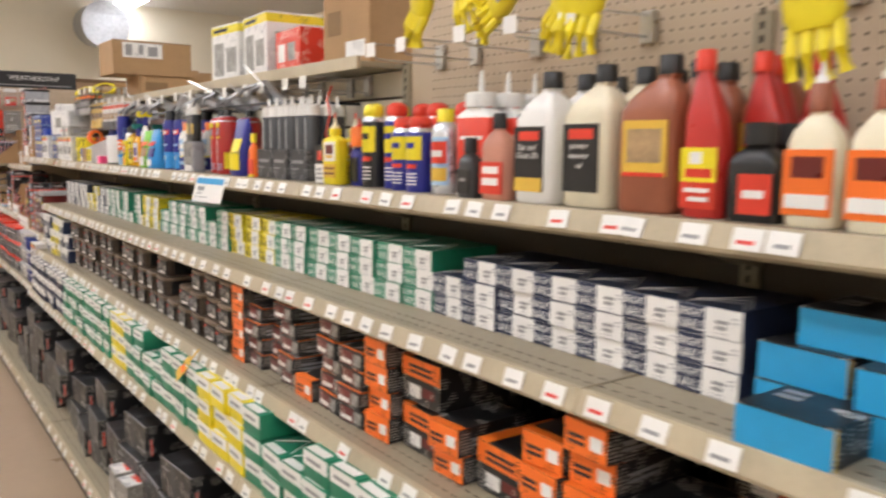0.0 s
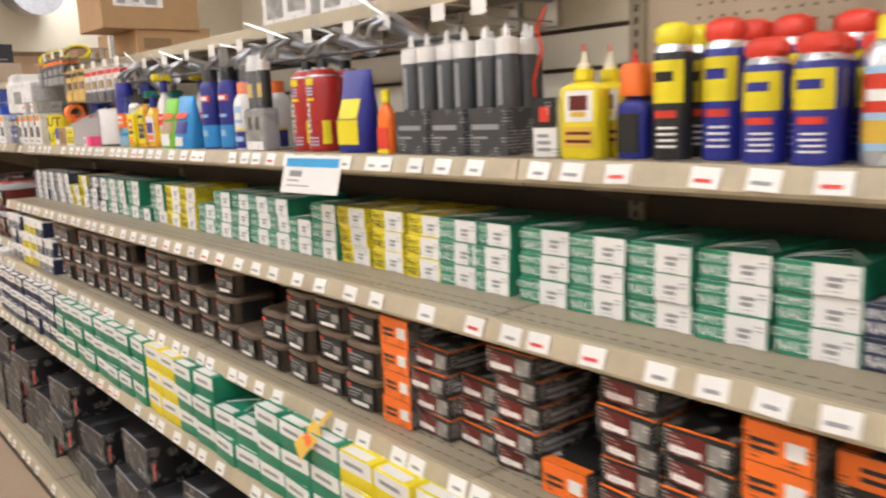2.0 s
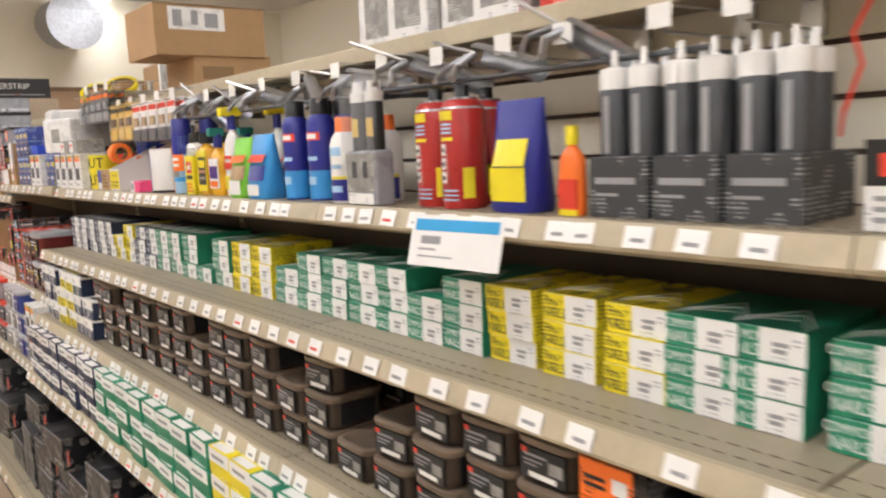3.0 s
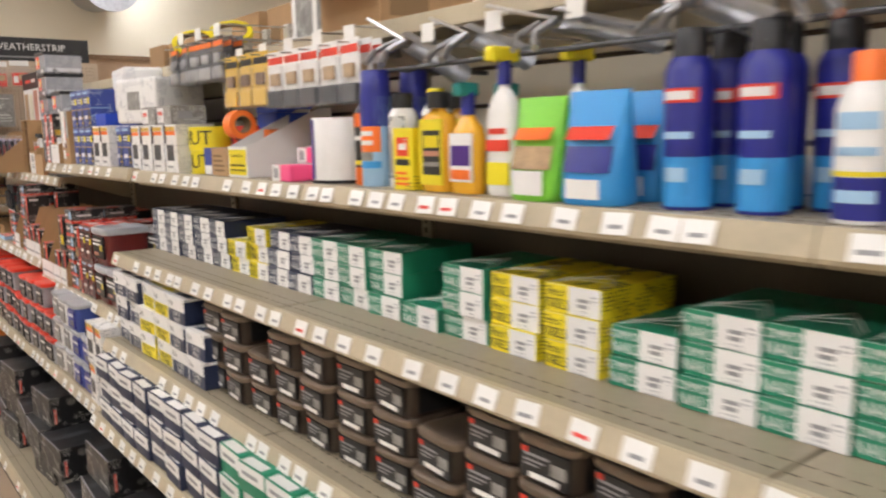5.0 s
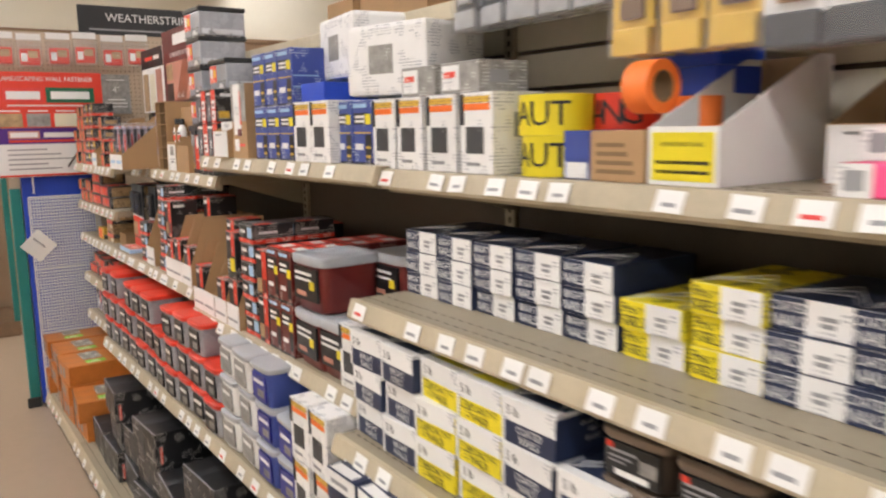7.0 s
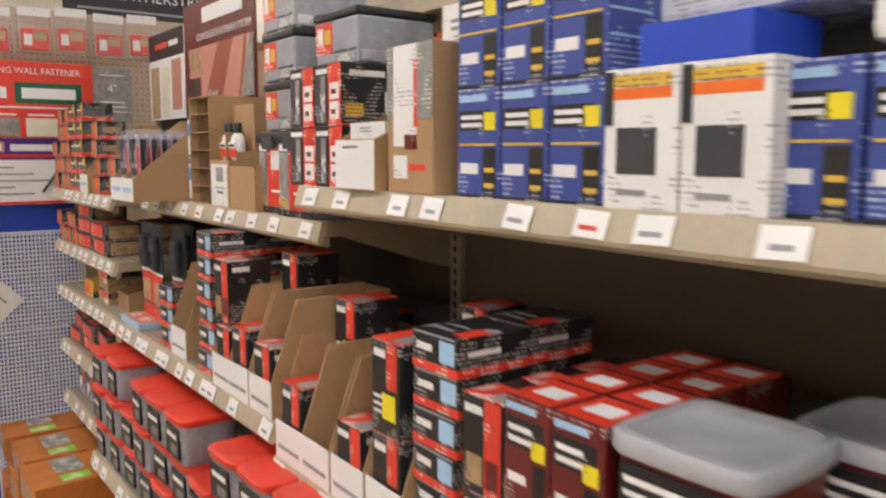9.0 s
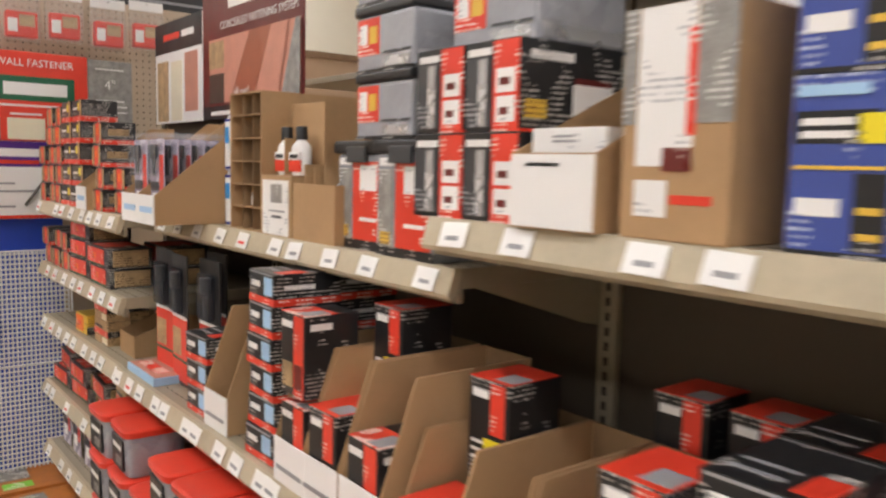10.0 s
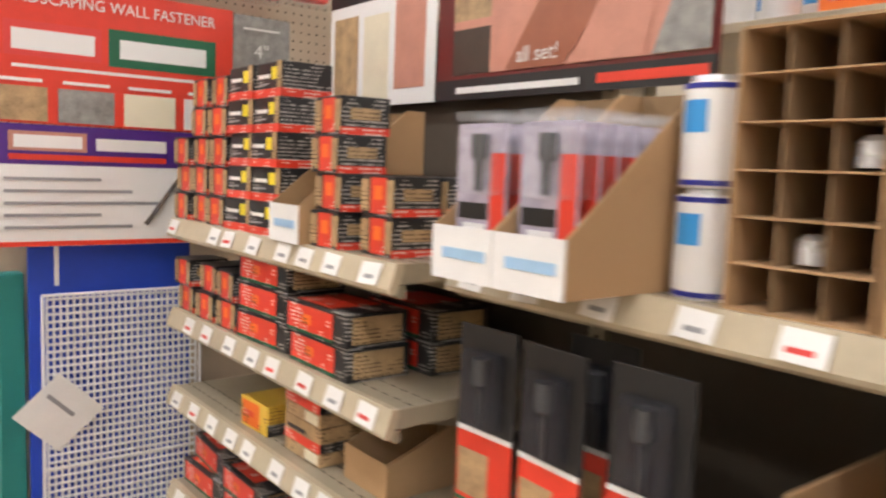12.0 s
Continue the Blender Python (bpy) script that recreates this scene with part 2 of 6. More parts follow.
def lettering(words, height, material, parent, m, squeeze=1.0):
    """Printed words, a hair proud of the surface; m faces +z."""
    key = (words, material.name)
    if key not in TEXTS:
        cu = bpy.data.curves.new("lettering", "FONT")
        cu.body, cu.size, cu.extrude, cu.align_x, cu.align_y, cu.resolution_u = words, 1.0, 0.004, "CENTER", "CENTER", 2
        tmp = bpy.data.objects.new("tmp", cu)
        TEXTS[key] = bpy.data.meshes.new_from_object(tmp)
        bpy.data.objects.remove(tmp)
        TEXTS[key].materials.clear()
        TEXTS[key].materials.append(material)
    ob = new("lettering", TEXTS[key])
    ob.parent = parent
    ob.matrix_basis = m @ Matrix.Diagonal((height * squeeze * 1.38, height * 1.38, height, 1))
    return ob


FRONT = Matrix(((0, 0, -1, 0), (-1, 0, 0, 0), (0, 1, 0, 0), (0, 0, 0, 1)))
SIDE = Matrix(((1, 0, 0, 0), (0, 0, -1, 0), (0, 1, 0, 0), (0, 0, 0, 1)))


def panels(parent, w, h, d, prints, lift=0.0006):
    """Flat printing on a carton: (face, u0, v0, u1, v1, material); u runs to the viewer's right, v up. One part for each colour."""
    by = {}
    for face, u0, v0, u1, v1, m in prints:
        m = PRINTED.get(m.name, m)
        by.setdefault((m.name, face), (m, []))[1].append((u0, v0, u1, v1))
    base, order = lift, {}
    for (mn, face), (m, rects) in by.items():
        bm = B()
        order[face] = order.get(face, 0) + 1
        lift = base * (0.5 + 0.5 * order[face])
        for u0, v0, u1, v1 in rects:
            if face == "f":
                box(bm, -lift, w / 2 - u1 * w, v0 * h, 0.0003, w / 2 - u0 * w, v1 * h)
            elif face == "s":
                box(bm, u0 * d, -w / 2 - lift, v0 * h, u1 * d, -w / 2 + 0.0003, v1 * h)
            elif face == "t":
                box(bm, v0 * d, w / 2 - u1 * w, h - 0.0003, v1 * d, w / 2 - u0 * w, h + lift)
        ob = part({"f": "front_print", "s": "side_print", "t": "top_print"}[face], bm, m, parent)
        if len(rects) > 1:
            tagged(ob, kind="stuff")


def carton(name, label, category, w, h, d, body, prints=(), words=(), group="", bevel=0.0018, bulge=0.0):
    """A printed carton, origin at the middle of its front foot, its depth along +x."""
    e = thing(name, label, category, group)
    bm = box(B(), 0, -w / 2, 0, d, w / 2, h, bevel)
    part("body", bm, PRINTED.get(body.name, body), e)
    panels(e, w, h, d, [p for p in prints if not isinstance(p, str)])
    for s, u, v, size, m, *sq in words:
        lettering(s, size, m, e, Matrix.Translation((-0.001, w / 2 - u * w, v * h)) @ FRONT, *(sq or [1.0]))
    return e


PROTOS = {}
R = random.Random(7)


def put(key, make, x, y, z, rz=0.0, jitter=1.5):
    """Place a thing: the first of a kind is built, the next are copies."""
    m = pose(x, y, z, 0, 0, rz + R.uniform(-jitter, jitter))
    if key not in PROTOS:
        PROTOS[key] = make()
        PROTOS[key].matrix_basis = m
        return PROTOS[key]
    return copy_thing(PROTOS[key], m)


# ---- the large structure ----
floor_bm = box(B(), -3.2, -4, -0.05, 6.0, 12.6, 0)
tagged(part("floor", floor_bm, floor_material()), "worn tan vinyl shop floor with faint scuffs", "floor", kind="structure")
tagged(part("ceiling", box(B(), -3.2, -4, 3.6, 6.0, 12.6, 3.7), ceiling_white), "white shop ceiling", "ceiling", kind="structure")
far = thing("wall_north", "cream painted end wall above a tan boarded band", "wall", kind="structure")
part("upper_wall", box(B(), -3.2, 12.4, 2.5, 6.0, 12.6, 3.6), wall_cream, far)
part("lower_wall", box(B(), -3.2, 12.38, 0, 6.0, 12.6, 2.497), wall_tan, far)
part("rail_trim", box(B(), -3.2, 12.35, 2.47, 6.0, 12.379, 2.52, 0.004), wood_dark, far)
tagged(part("wall_south", box(B(), -3.2, -4.2, 0, 6.0, -4.0, 3.6), wall_cream), "plain cream shop wall", "wall", kind="structure")
tagged(part("wall_west", box(B(), -3.4, -4, 0, -3.2, 12.6, 3.6), wall_cream), "plain cream shop wall", "wall", kind="structure")
tagged(part("wall_east", box(B(), 6.0, -4, 0, 6.2, 12.6, 3.6), wall_cream), "plain cream shop wall", "wall", kind="structure")


def ceiling_light():
    e = thing("ceiling_light", "long white fluorescent ceiling fitting, switched on", "ceiling light", "fluorescent fittings")
    part("housing", box(B(), -0.16, -0.62, 0.03, 0.16, 0.62, 0.08, 0.008), ceiling_white, e)
    part("diffuser", box(B(), -0.14, -0.6, 0.0, 0.14, 0.6, 0.029, 0.008), lamp_glow, e)
    return e


for lx in (-1.9, 0.05, 3.4):
    for ly in range(-2, 13, 2):
        put("ceiling_light", ceiling_light, lx, ly, 3.52, 0, 0)

BACK = 1.74
BAYS = [-0.04, 1.18, 2.40, 3.62, 4.84, 6.06, 7.28, 8.50, 9.415]


def tag_mesh():
    bm = box(B(), -0.0006, -0.025, -0.0165, 0.0006, 0.025, 0.0165)
    return mesh_of("price_tag", bm, tag_white)


def tag_print_mesh(k):
    bm = B()
    rr = random.Random(k)
    box(bm, -0.0012, -0.012, -0.008, -0.0005, 0.010 + rr.random() * 0.008, -0.002)
    return mesh_of("tag_print", bm, ink_red if k == 0 else ink_grey)


TAG = tag_mesh()
TAGP = [tag_print_mesh(k) for k in range(4)]


def shelf(y0, y1, xe, zd, tags=9, depth_to=BACK, name="gondola_shelf", seed=0, slots=True):
    """A steel shelf of one bay: deck, rolled price channel, slots along the deck, price tags and end brackets."""
    e = thing(name, "beige painted steel shop shelf with a price channel and paper tags", "shelf", "gondola shelves")
    e.matrix_basis = pose(xe, y0, zd)
    w, d = y1 - y0, depth_to - xe
    part("deck", box(B(), 0.02, 0.003, -0.03, d, w - 0.003, 0, 0.002), shelf_paint, e)
    lip = [(0.024, 0.001), (0.012, 0.001), (0.0, -0.036), (0.002, -0.042), (0.012, -0.043), (0.016, -0.036), (0.024, -0.01)]
    part("price_channel", prism(B(), lip, 0.0015, w - 0.0015), shelf_edge, e)
    part("under_rail", box(B(), 0.02, 0.004, -0.05, 0.03, w - 0.004, -0.031), shelf_paint, e)
    if slots:
        bm = B()
        for sx in (0.05, 0.085):
            n = int(w / 0.03)
            for i in range(n):
                yy = (i + 0.3) * w / n
                box(bm, sx, yy, -0.001, sx + 0.0022, yy + 0.017, 0.0005)
        tagged(part("slot_row", bm, slot_dark, e), kind="stuff")
    for yy in (0.02, w - 0.023):
        part("bracket", prism(B(), [(0.06, -0.031), (d, -0.031), (d, -0.12), (d - 0.05, -0.11)], yy, yy + 0.003), shelf_paint, e)
    rr = random.Random(seed * 31 + int(y0 * 10))
    ang = math.degrees(math.atan2(0.012, 0.037))
    for i in range(tags):
        if rr.random() < 0.12:
            continue
        yy = (i + 0.5 + rr.uniform(-0.28, 0.28)) * w / tags
        t = part("price_tag", TAG, None, e)
        t.matrix_basis = pose(0.0045 - 0.0018, yy, -0.0185, rr.uniform(-3, 3), ang + rr.uniform(0, 4), 0)
        p = part("tag_print", TAGP[rr.randrange(4)], None, t)
    return e


for i, (a, b) in enumerate(zip(BAYS, BAYS[1:])):
    shelf(a, b, 1.03, 0.135, 9, seed=5)
    if b < 6.1:
        shelf(a, b, 1.355, 1.515, 14, seed=1)
        shelf(a, b, 1.258, 1.232, 12, seed=2)
        shelf(a, b, 1.205, 0.93, 13, seed=3)
        shelf(a, b, 1.145, 0.672, 12, seed=4)
    elif b < 7.3:
        shelf(a, b, 1.335, 1.522, 9, seed=1)
        shelf(a, b, 1.272, 0.995, 14, seed=2)
        shelf(a, b, 1.195, 0.645, 12, seed=3)
    elif b < 8.6:
        shelf(a, b, 1.385, 1.447, 10, seed=1)
        shelf(a, b, 1.275, 1.06, 14, seed=2)
        shelf(a, b, 1.195, 0.64, 12, seed=3)
    else:
        for k, z in enumerate((1.445, 1.235, 1.05, 0.82, 0.60)):
            shelf(a, b, 1.29, z, 9, seed=k)

back = thing("gondola_back", "tan hardboard gondola back, coloured dark for shelf shade, with steel uprights", "shelving", kind="structure")
for a, b in zip(BAYS, BAYS[1:]):
    # panel colour already holds the shade behind the stock
    part("back_panel", box(B(), BACK, a + 0.02, 0.0, BACK + 0.012, b - 0.02, 1.505 if b < 8.6 else 1.9), back_shade_brown, back)
for y in BAYS:
    part("upright", box(B(), BACK - 0.012, y - 0.0195, 0, BACK + 0.05, y + 0.0195, 1.88, 0.002), shelf_paint, back)
    bm = B()
    for k in range(70):
        box(bm, BACK - 0.0135, y - 0.004, 0.12 + k * 0.0254, BACK - 0.011, y + 0.004, 0.134 + k * 0.0254)
    tagged(part("slot_row", bm, slot_dark, back), kind="stuff")
part("kick_plate", box(B(), 1.06, -0.04, 0, 1.08, 9.41, 0.1), back_shade_brown, back)

# pegboard above the top shelf in the first bays
peg = thing("pegboard", "tan perforated hardboard pegboard with rows of holes", "pegboard", kind="structure")
part("board", box(B(), BACK, -0.04, 1.51, BACK + 0.006, 2.38, 2.5), peg_tan, peg)
verts, faces = [], []
for i in range(int(2.3 / 0.0254)):
    for j in range(int(0.95 / 0.0254)):
        y, z = 0.0 + i * 0.0254, 1.54 + j * 0.0254
        n = len(verts)
        for k in range(6):
            a = k * math.pi / 3
            verts.append((BACK - 0.0006, y + 0.0034 * math.cos(a), z + 0.0034 * math.sin(a)))
        faces.append(tuple(range(n + 5, n - 1, -1)))
me = bpy.data.meshes.new("holes")
me.from_pydata(verts, [], faces)
me.materials.append(slot_dark)
tagged(part("hole_grid", me, None, peg), kind="stuff")

# slatwall above the top shelf in the next bays
slat = thing("slatwall", "cream slatwall panel with dark horizontal grooves", "wall panel", kind="structure")
part("groove_backing", box(B(), BACK + 0.008, 2.42, 1.51, BACK + 0.012, 7.28, 1.86), groove_dark, slat)
SL = mesh_of("slat", box(B(), BACK - 0.004, 0.002, 0, BACK + 0.0075, 1.178, 0.078, 0.002), slat_cream)
for y in BAYS[2:6]:
    for k in range(4):
        s = part("slat", SL, None, slat)
        s.matrix_basis = pose(0, y + 0.02, 1.518 + k * 0.088)

# the stock deck on top of the gondola
deck = thing("top_deck", "beige steel stock shelf on top of the gondola", "shelf")
part("deck", box(B(), 1.58, 2.42, 1.862, 2.3, 7.4, 1.88, 0.003), shelf_paint, deck)
part("front_edge", box(B(), 1.565, 2.42, 1.855, 1.579, 7.4, 1.895, 0.003), shelf_edge, deck)

# ---- things: nail cartons on the middle shelf ----
def bars(face, u0, v0, u1, v1, n, m, seed=0, fill=0.5):
    """Lines of writing too small to read."""
    rr = random.Random(seed)
    out = []
    for k in range(n):
        a = v0 + (v1 - v0) * k / n
        out.append((face, u0, a, u0 + (u1 - u0) * rr.uniform(0.6, 1.0), a + (v1 - v0) / n * fill, m))
    return out


def nail_box(colour, word, cname):
    ink = ink_black if colour is yellow else white

    def make():
        e = carton("nail_box", f"small {cname} and white carton of nails on the shelf", "carton", 0.118, 0.048, 0.20, white,
                   [("f", 0, 0.02, 0.43, 0.98, colour), ("s", 0, 0, 1, 1, colour), ("t", 0, 0, 1, 1, colour)]
                   + bars("f", 0.60, 0.30, 0.84, 0.68, 2, ink_grey, 3, 0.62),
                   [("NAILS", 0.22, 0.29, 0.018, ink, 0.80), (word, 0.215, 0.70, 0.014 if len(word) < 7 else 0.009, ink, 0.72)], "nail cartons")
        bm = B()
        for j in range(3):
            x0 = 0.008 + 0.013 * j
            tube(bm, [(x0, -0.053, 0.0484), (x0 + 0.05 + 0.02 * j, -0.022 + 0.012 * j, 0.0484), (x0 + 0.035, 0.03, 0.0484), (x0 + 0.004 * j, 0.053, 0.0484)], 0.0009 + 0.0002 * j, 4)
        part("lid_print", bm, white, e)
        return e
    return make


G, N, Y, C = ("green", green, "COMMON"), ("navy", navy, "COATED"), ("yellow", yellow, "SPECIALTY"), ("navy", navy, "BRIGHT")
RUNS = [(0.98, 1.80, C, 3), (1.80, 2.45, G, 3), (2.49, 2.68, G, 3), (2.68, 3.10, Y, 3), (3.10, 3.83, G, 3), (3.83, 3.97, G, 2), (3.97, 4.25, Y, 3),
        (4.25, 4.38, G, 3), (4.40, 4.50, G, 1), (4.52, 4.90, G, 3), (4.90, 5.13, N, 3), (5.13, 5.26, Y, 3), (5.26, 5.40, Y, 2), (5.40, 6.05, C, 3)]
for y0, y1, (cn, cm, wd), rows in RUNS:
    n = max(1, round((y1 - y0) / 0.1215))
    p = (y1 - y0) / n
    for i in range(n):
        y = y0 + (i + 0.5) * p
        full = rows - (1 if (i * 7 + n) % 9 == 4 and n > 3 else 0)
        for k in range(full):
            put(("nail", cn, wd), nail_box(cm, wd, cn), 1.412 + R.uniform(-0.006, 0.006), y, 1.2325 + k * 0.0488, 0, 1.6)
for y, (cn, cm, wd) in ((5.05, Y), (5.55, C), (0.2, N), (0.35, N), (0.5, N)):
    put(("nail", cn, wd), nail_box(cm, wd, cn), 1.53, y, 1.2325, 0, 2)


def cyan_box():
    return carton("screw_box", "bright blue and black carton of fasteners", "carton", 0.135, 0.056, 0.15, black,
                  [("f", 0, 0.0, 1, 0.97, cyan), ("t", 0, 0, 1, 0.35, black), ("s", 0, 0, 0.06, 1, gold)] + bars("t", 0.1, 0.45, 0.5, 0.8, 2, ink_grey, 4), [], "blue cartons")


for y, k, x in ((0.88, 0, 1.40), (0.88, 1, 1.40), (0.83, 2, 1.42), (0.72, 0, 1.37), (0.72, 1, 1.37), (0.55, 0, 1.4), (0.55, 1, 1.4), (0.83, 0, 1.275)):
    put("cyan", cyan_box, x, y, 1.2325 + k * 0.0568, 0, 3)


# ---- third shelf: screw cartons, tubs, five pound cartons ----
def orange_box():
    return carton("screw_box", "black and orange carton of screws", "carton", 0.10, 0.06, 0.19, black,
                  [("f", 0.0, 0.02, 1, 0.98, orange), ("f", 0.62, 0.3, 0.9, 0.7, white), ("t", 0.0, 0, 1, 0.12, orange)] + bars("f", 0.1, 0.3, 0.5, 0.7, 2, ink_black, 2)
                  + bars("s", 0.2, 0.3, 0.7, 0.7, 2, ink_grey, 5), [], "screw cartons")


def dark_box():
    return carton("screw_box", "flat black carton of screws with copper label", "carton", 0.115, 0.048, 0.17, black,
                  [("f", 0.08, 0.12, 0.62, 0.86, maroon), ("f", 0.1, 0.2, 0.55, 0.42, white), ("f", 0.64, 0.2, 0.92, 0.8, photo_grey), ("s", 0, 0.94, 1, 1.0, orange), ("t", 0, 0, 1, 0.04, orange)]
                  + bars("s", 0.15, 0.2, 0.8, 0.7, 2, ink_grey, 8), [], "screw cartons")


def big_orange():
    return carton("screw_box", "large black carton of screws with orange front band", "carton", 0.15, 0.105, 0.2, black,
                  [("f", 0.0, 0.55, 1, 0.98, orange), ("f", 0.2, 0.12, 0.5, 0.4, white), ("f", 0.55, 0.2, 0.85, 0.4, maroon), ("t", 0, 0, 0.25, 1, orange)] + bars("f", 0.2, 0.65, 0.8, 0.9, 2, ink_black, 2), [], "screw cartons")


Z3 = 0.931
y = 0.62
for w, kind, cnt in ((0.11, "o", 3), (0.11, "o", 4), (0.17, "b", 1), (0.11, "o", 2), (0.11, "o", 4), (0.12, "o", 3), (0.17, "b", 1), (0.11, "o", 2), (0.17, "b", 2), (0.11, "o", 4), (0.13, "d", 4), (0.13, "d", 5), (0.12, "o", 1), (0.13, "d", 5), (0.14, "d", 3), (0.09, "d", 4), (0.11, "o", 4)):
    for k in range(cnt):
        x = 1.29 + R.uniform(-0.012, 0.012)
        if kind == "o":
            put("orange", orange_box, x, y + w / 2, Z3 + k * 0.0608, 0, 3)
        elif kind == "d":
            put("dark", dark_box, x + (0.03 if cnt < 4 else 0), y + w / 2, Z3 + k * 0.0488, 0, 4)
        else:
            put("bigo", big_orange, x + 0.02, y + w / 2, Z3 + k * 0.1158, 0, 3)
    y += w
for y in (0.6, 0.95, 1.3, 1.75, 2.05, 2.3, 2.55):
    put("bigo", big_orange, 1.50, y, Z3, 0, 3)
    put("bigo", big_orange, 1.50, y + 0.01, Z3 + 0.1158, 0, 3)


def brown_tub():
    e = thing("screw_tub", "dark brown plastic tub of screws with taupe lid", "tub", "screw tubs")
    part("tub", loft(B(), [(0, 0.065, 0.055), (0.004, 0.068, 0.058), (0.066, 0.072, 0.062)], 24, 5, cx=0.075), brown_plastic, e, smooth=True)
    part("lid", loft(B(), [(0.064, 0.076, 0.066), (0.067, 0.078, 0.068), (0.076, 0.078, 0.068), (0.079, 0.074, 0.064), (0.0795, 0.066, 0.056), (0.077, 0.063, 0.053)], 24, 5, cx=0.075), taupe_lid, e, smooth=True)
    part("label", box(B(), -0.0006, -0.05, 0.008, 0.004, 0.05, 0.061, 0.001), black, e)
    bm = B()
    for y0, z0, y1, z1 in ((-0.01, 0.046, 0.042, 0.05), (0.0, 0.037, 0.042, 0.040), (0.012, 0.03, 0.042, 0.0325)):
        box(bm, -0.0012, y0, z0, 0.0, y1, z1)
    part("label_print", bm, ink_grey, e)
    part("white_label", box(B(), -0.0012, -0.03, 0.011, 0.0, 0.03, 0.02), tag_white, e)
    part("photo", box(B(), -0.0012, -0.044, 0.025, 0.0, -0.014, 0.045), photo_grey, e)
    part("side_label", box(B(), 0.03, -0.0632, 0.01, 0.12, -0.058, 0.06), black, e)
    part("red_mark", box(B(), -0.0014, 0.034, 0.05, 0.0, 0.046, 0.059), red, e)
    return e


y = 2.77
i = 0
while y < 5.2:
    cnt = (3, 3, 3, 2, 1, 3, 2, 3, 3, 3, 2, 3, 3, 3, 3, 2, 3, 3)[i % 18]
    for k in range(cnt):
        put("btub", brown_tub, 1.285 + R.uniform(-0.01, 0.01), y + 0.07, Z3 + k * 0.0802, 0, 4)
    if i % 2:
        put("btub", brown_tub, 1.50, y + 0.07, Z3, 0, 4)
        put("btub", brown_tub, 1.50, y + 0.07, Z3 + 0.0802, 0, 4)
    y += 0.142
    i += 1


def five_pound(colour, word, cname):
    ink = ink_black if colour is yellow else white

    def make():
        e = carton("nail_carton", f"five pound white and {cname} carton of nails", "carton", 0.128, 0.078, 0.19, colour,
                   [("f", 0, 0.5, 1, 1, white), ("f", 0.0, 0.0, 0.06, 0.5, white), ("s", 0, 0.9, 0.35, 1.0, white), ("t", 0, 0, 1, 0.10, white)],
                   [("5 lb", 0.22, 0.72, 0.017, ink_black, 0.9), (word, 0.53, 0.36, 0.013, ink, 0.85), ("NAILS", 0.53, 0.15, 0.014, ink, 0.95)], "five pound nail cartons")
        for j, line in enumerate(("CARPENTERS'", "FIRST", "CHOICE")):
            lettering(line, 0.0075, ink, e, Matrix.Translation((0.085, -0.0645, 0.053 - 0.014 * j)) @ SIDE)
        for k in range(2):
            part("lid_line", tube(B(), [(0.02 + 0.014 * k, -0.055, 0.0788), (0.09 + 0.02 * k, -0.01, 0.0788), (0.02 + 0.02 * k, 0.055, 0.0788)], 0.0011, 4), white, e)
        return e
    return make


for y, c, n in ((5.31, N, 2), (5.445, N, 3), (5.58, Y, 3), (5.715, Y, 3), (5.85, C, 3), (5.985, C, 3)):
    for k in range(n):
        put(("five", c[0], c[2]), five_pound(c[1], c[2], c[0]), 1.262 + R.uniform(-0.008, 0.008), y, Z3 + k * 0.0788, 0, 2.5)


# ---- fourth shelf: rows of white and green five pound packs ----
def pack(colour, cname):
    def make():
        e = thing("nail_pack", f"soft white and {cname} five pound pack of nails", "pack", "five pound packs")
        bm = box(B(), 0, -0.062, 0, 0.19, 0.062, 0.074, 0.006)
        part("body", bm, colour, e, smooth=True)
        part("front_band", box(B(), -0.0008, -0.058, 0.034, 0.004, 0.058, 0.070), white, e)
        part("front_print", box(B(), -0.0014, -0.03, 0.046, 0, 0.04, 0.055), ink_grey, e)
        part("top_line", tube(B(), [(0.035, -0.054, 0.0745), (0.115, -0.005, 0.0745), (0.04, 0.054, 0.0745)], 0.0022, 4), white, e)
        part("top_label", box(B(), 0.004, -0.04, 0.0738, 0.03, 0.05, 0.0744), white, e)
        return e
    return make


y = 0.9
i = 0
while y < 6.0:
    c = Y if 2.42 < y < 2.72 or 3.7 < y < 3.98 else (N if y > 5.0 else G)
    top = 3 if not (2.05 < y < 2.3 or 3.15 < y < 3.4) else 2
    for k in range(top):
        put(("pack", c[0]), pack(c[1], c[0]), 1.165 + R.uniform(-0.006, 0.006), y, 0.6725 + k * 0.0748, 0, 3)
    y += 0.129
    i += 1


# ---- base deck: black cartons ----
def black_case():
    e = carton("tool_carton", "black glossy carton with grey band on the base shelf", "carton", 0.26, 0.13, 0.34, black,
               [("f", 0.36, 0.02, 0.52, 0.98, char), ("f", 0.0, 0.04, 0.02, 0.96, char), ("t", 0.36, 0, 0.52, 0.5, char), ("f", 0.05, 0.72, 0.3, 0.78, ink_grey), ("t", 0, 0, 1, 0.015, ink_grey), ("s", 0.05, 0.1, 0.08, 0.6, red)], [("STRIP NAILS", 0.76, 0.2, 0.013, white, 0.9)], "black cartons")
    return e


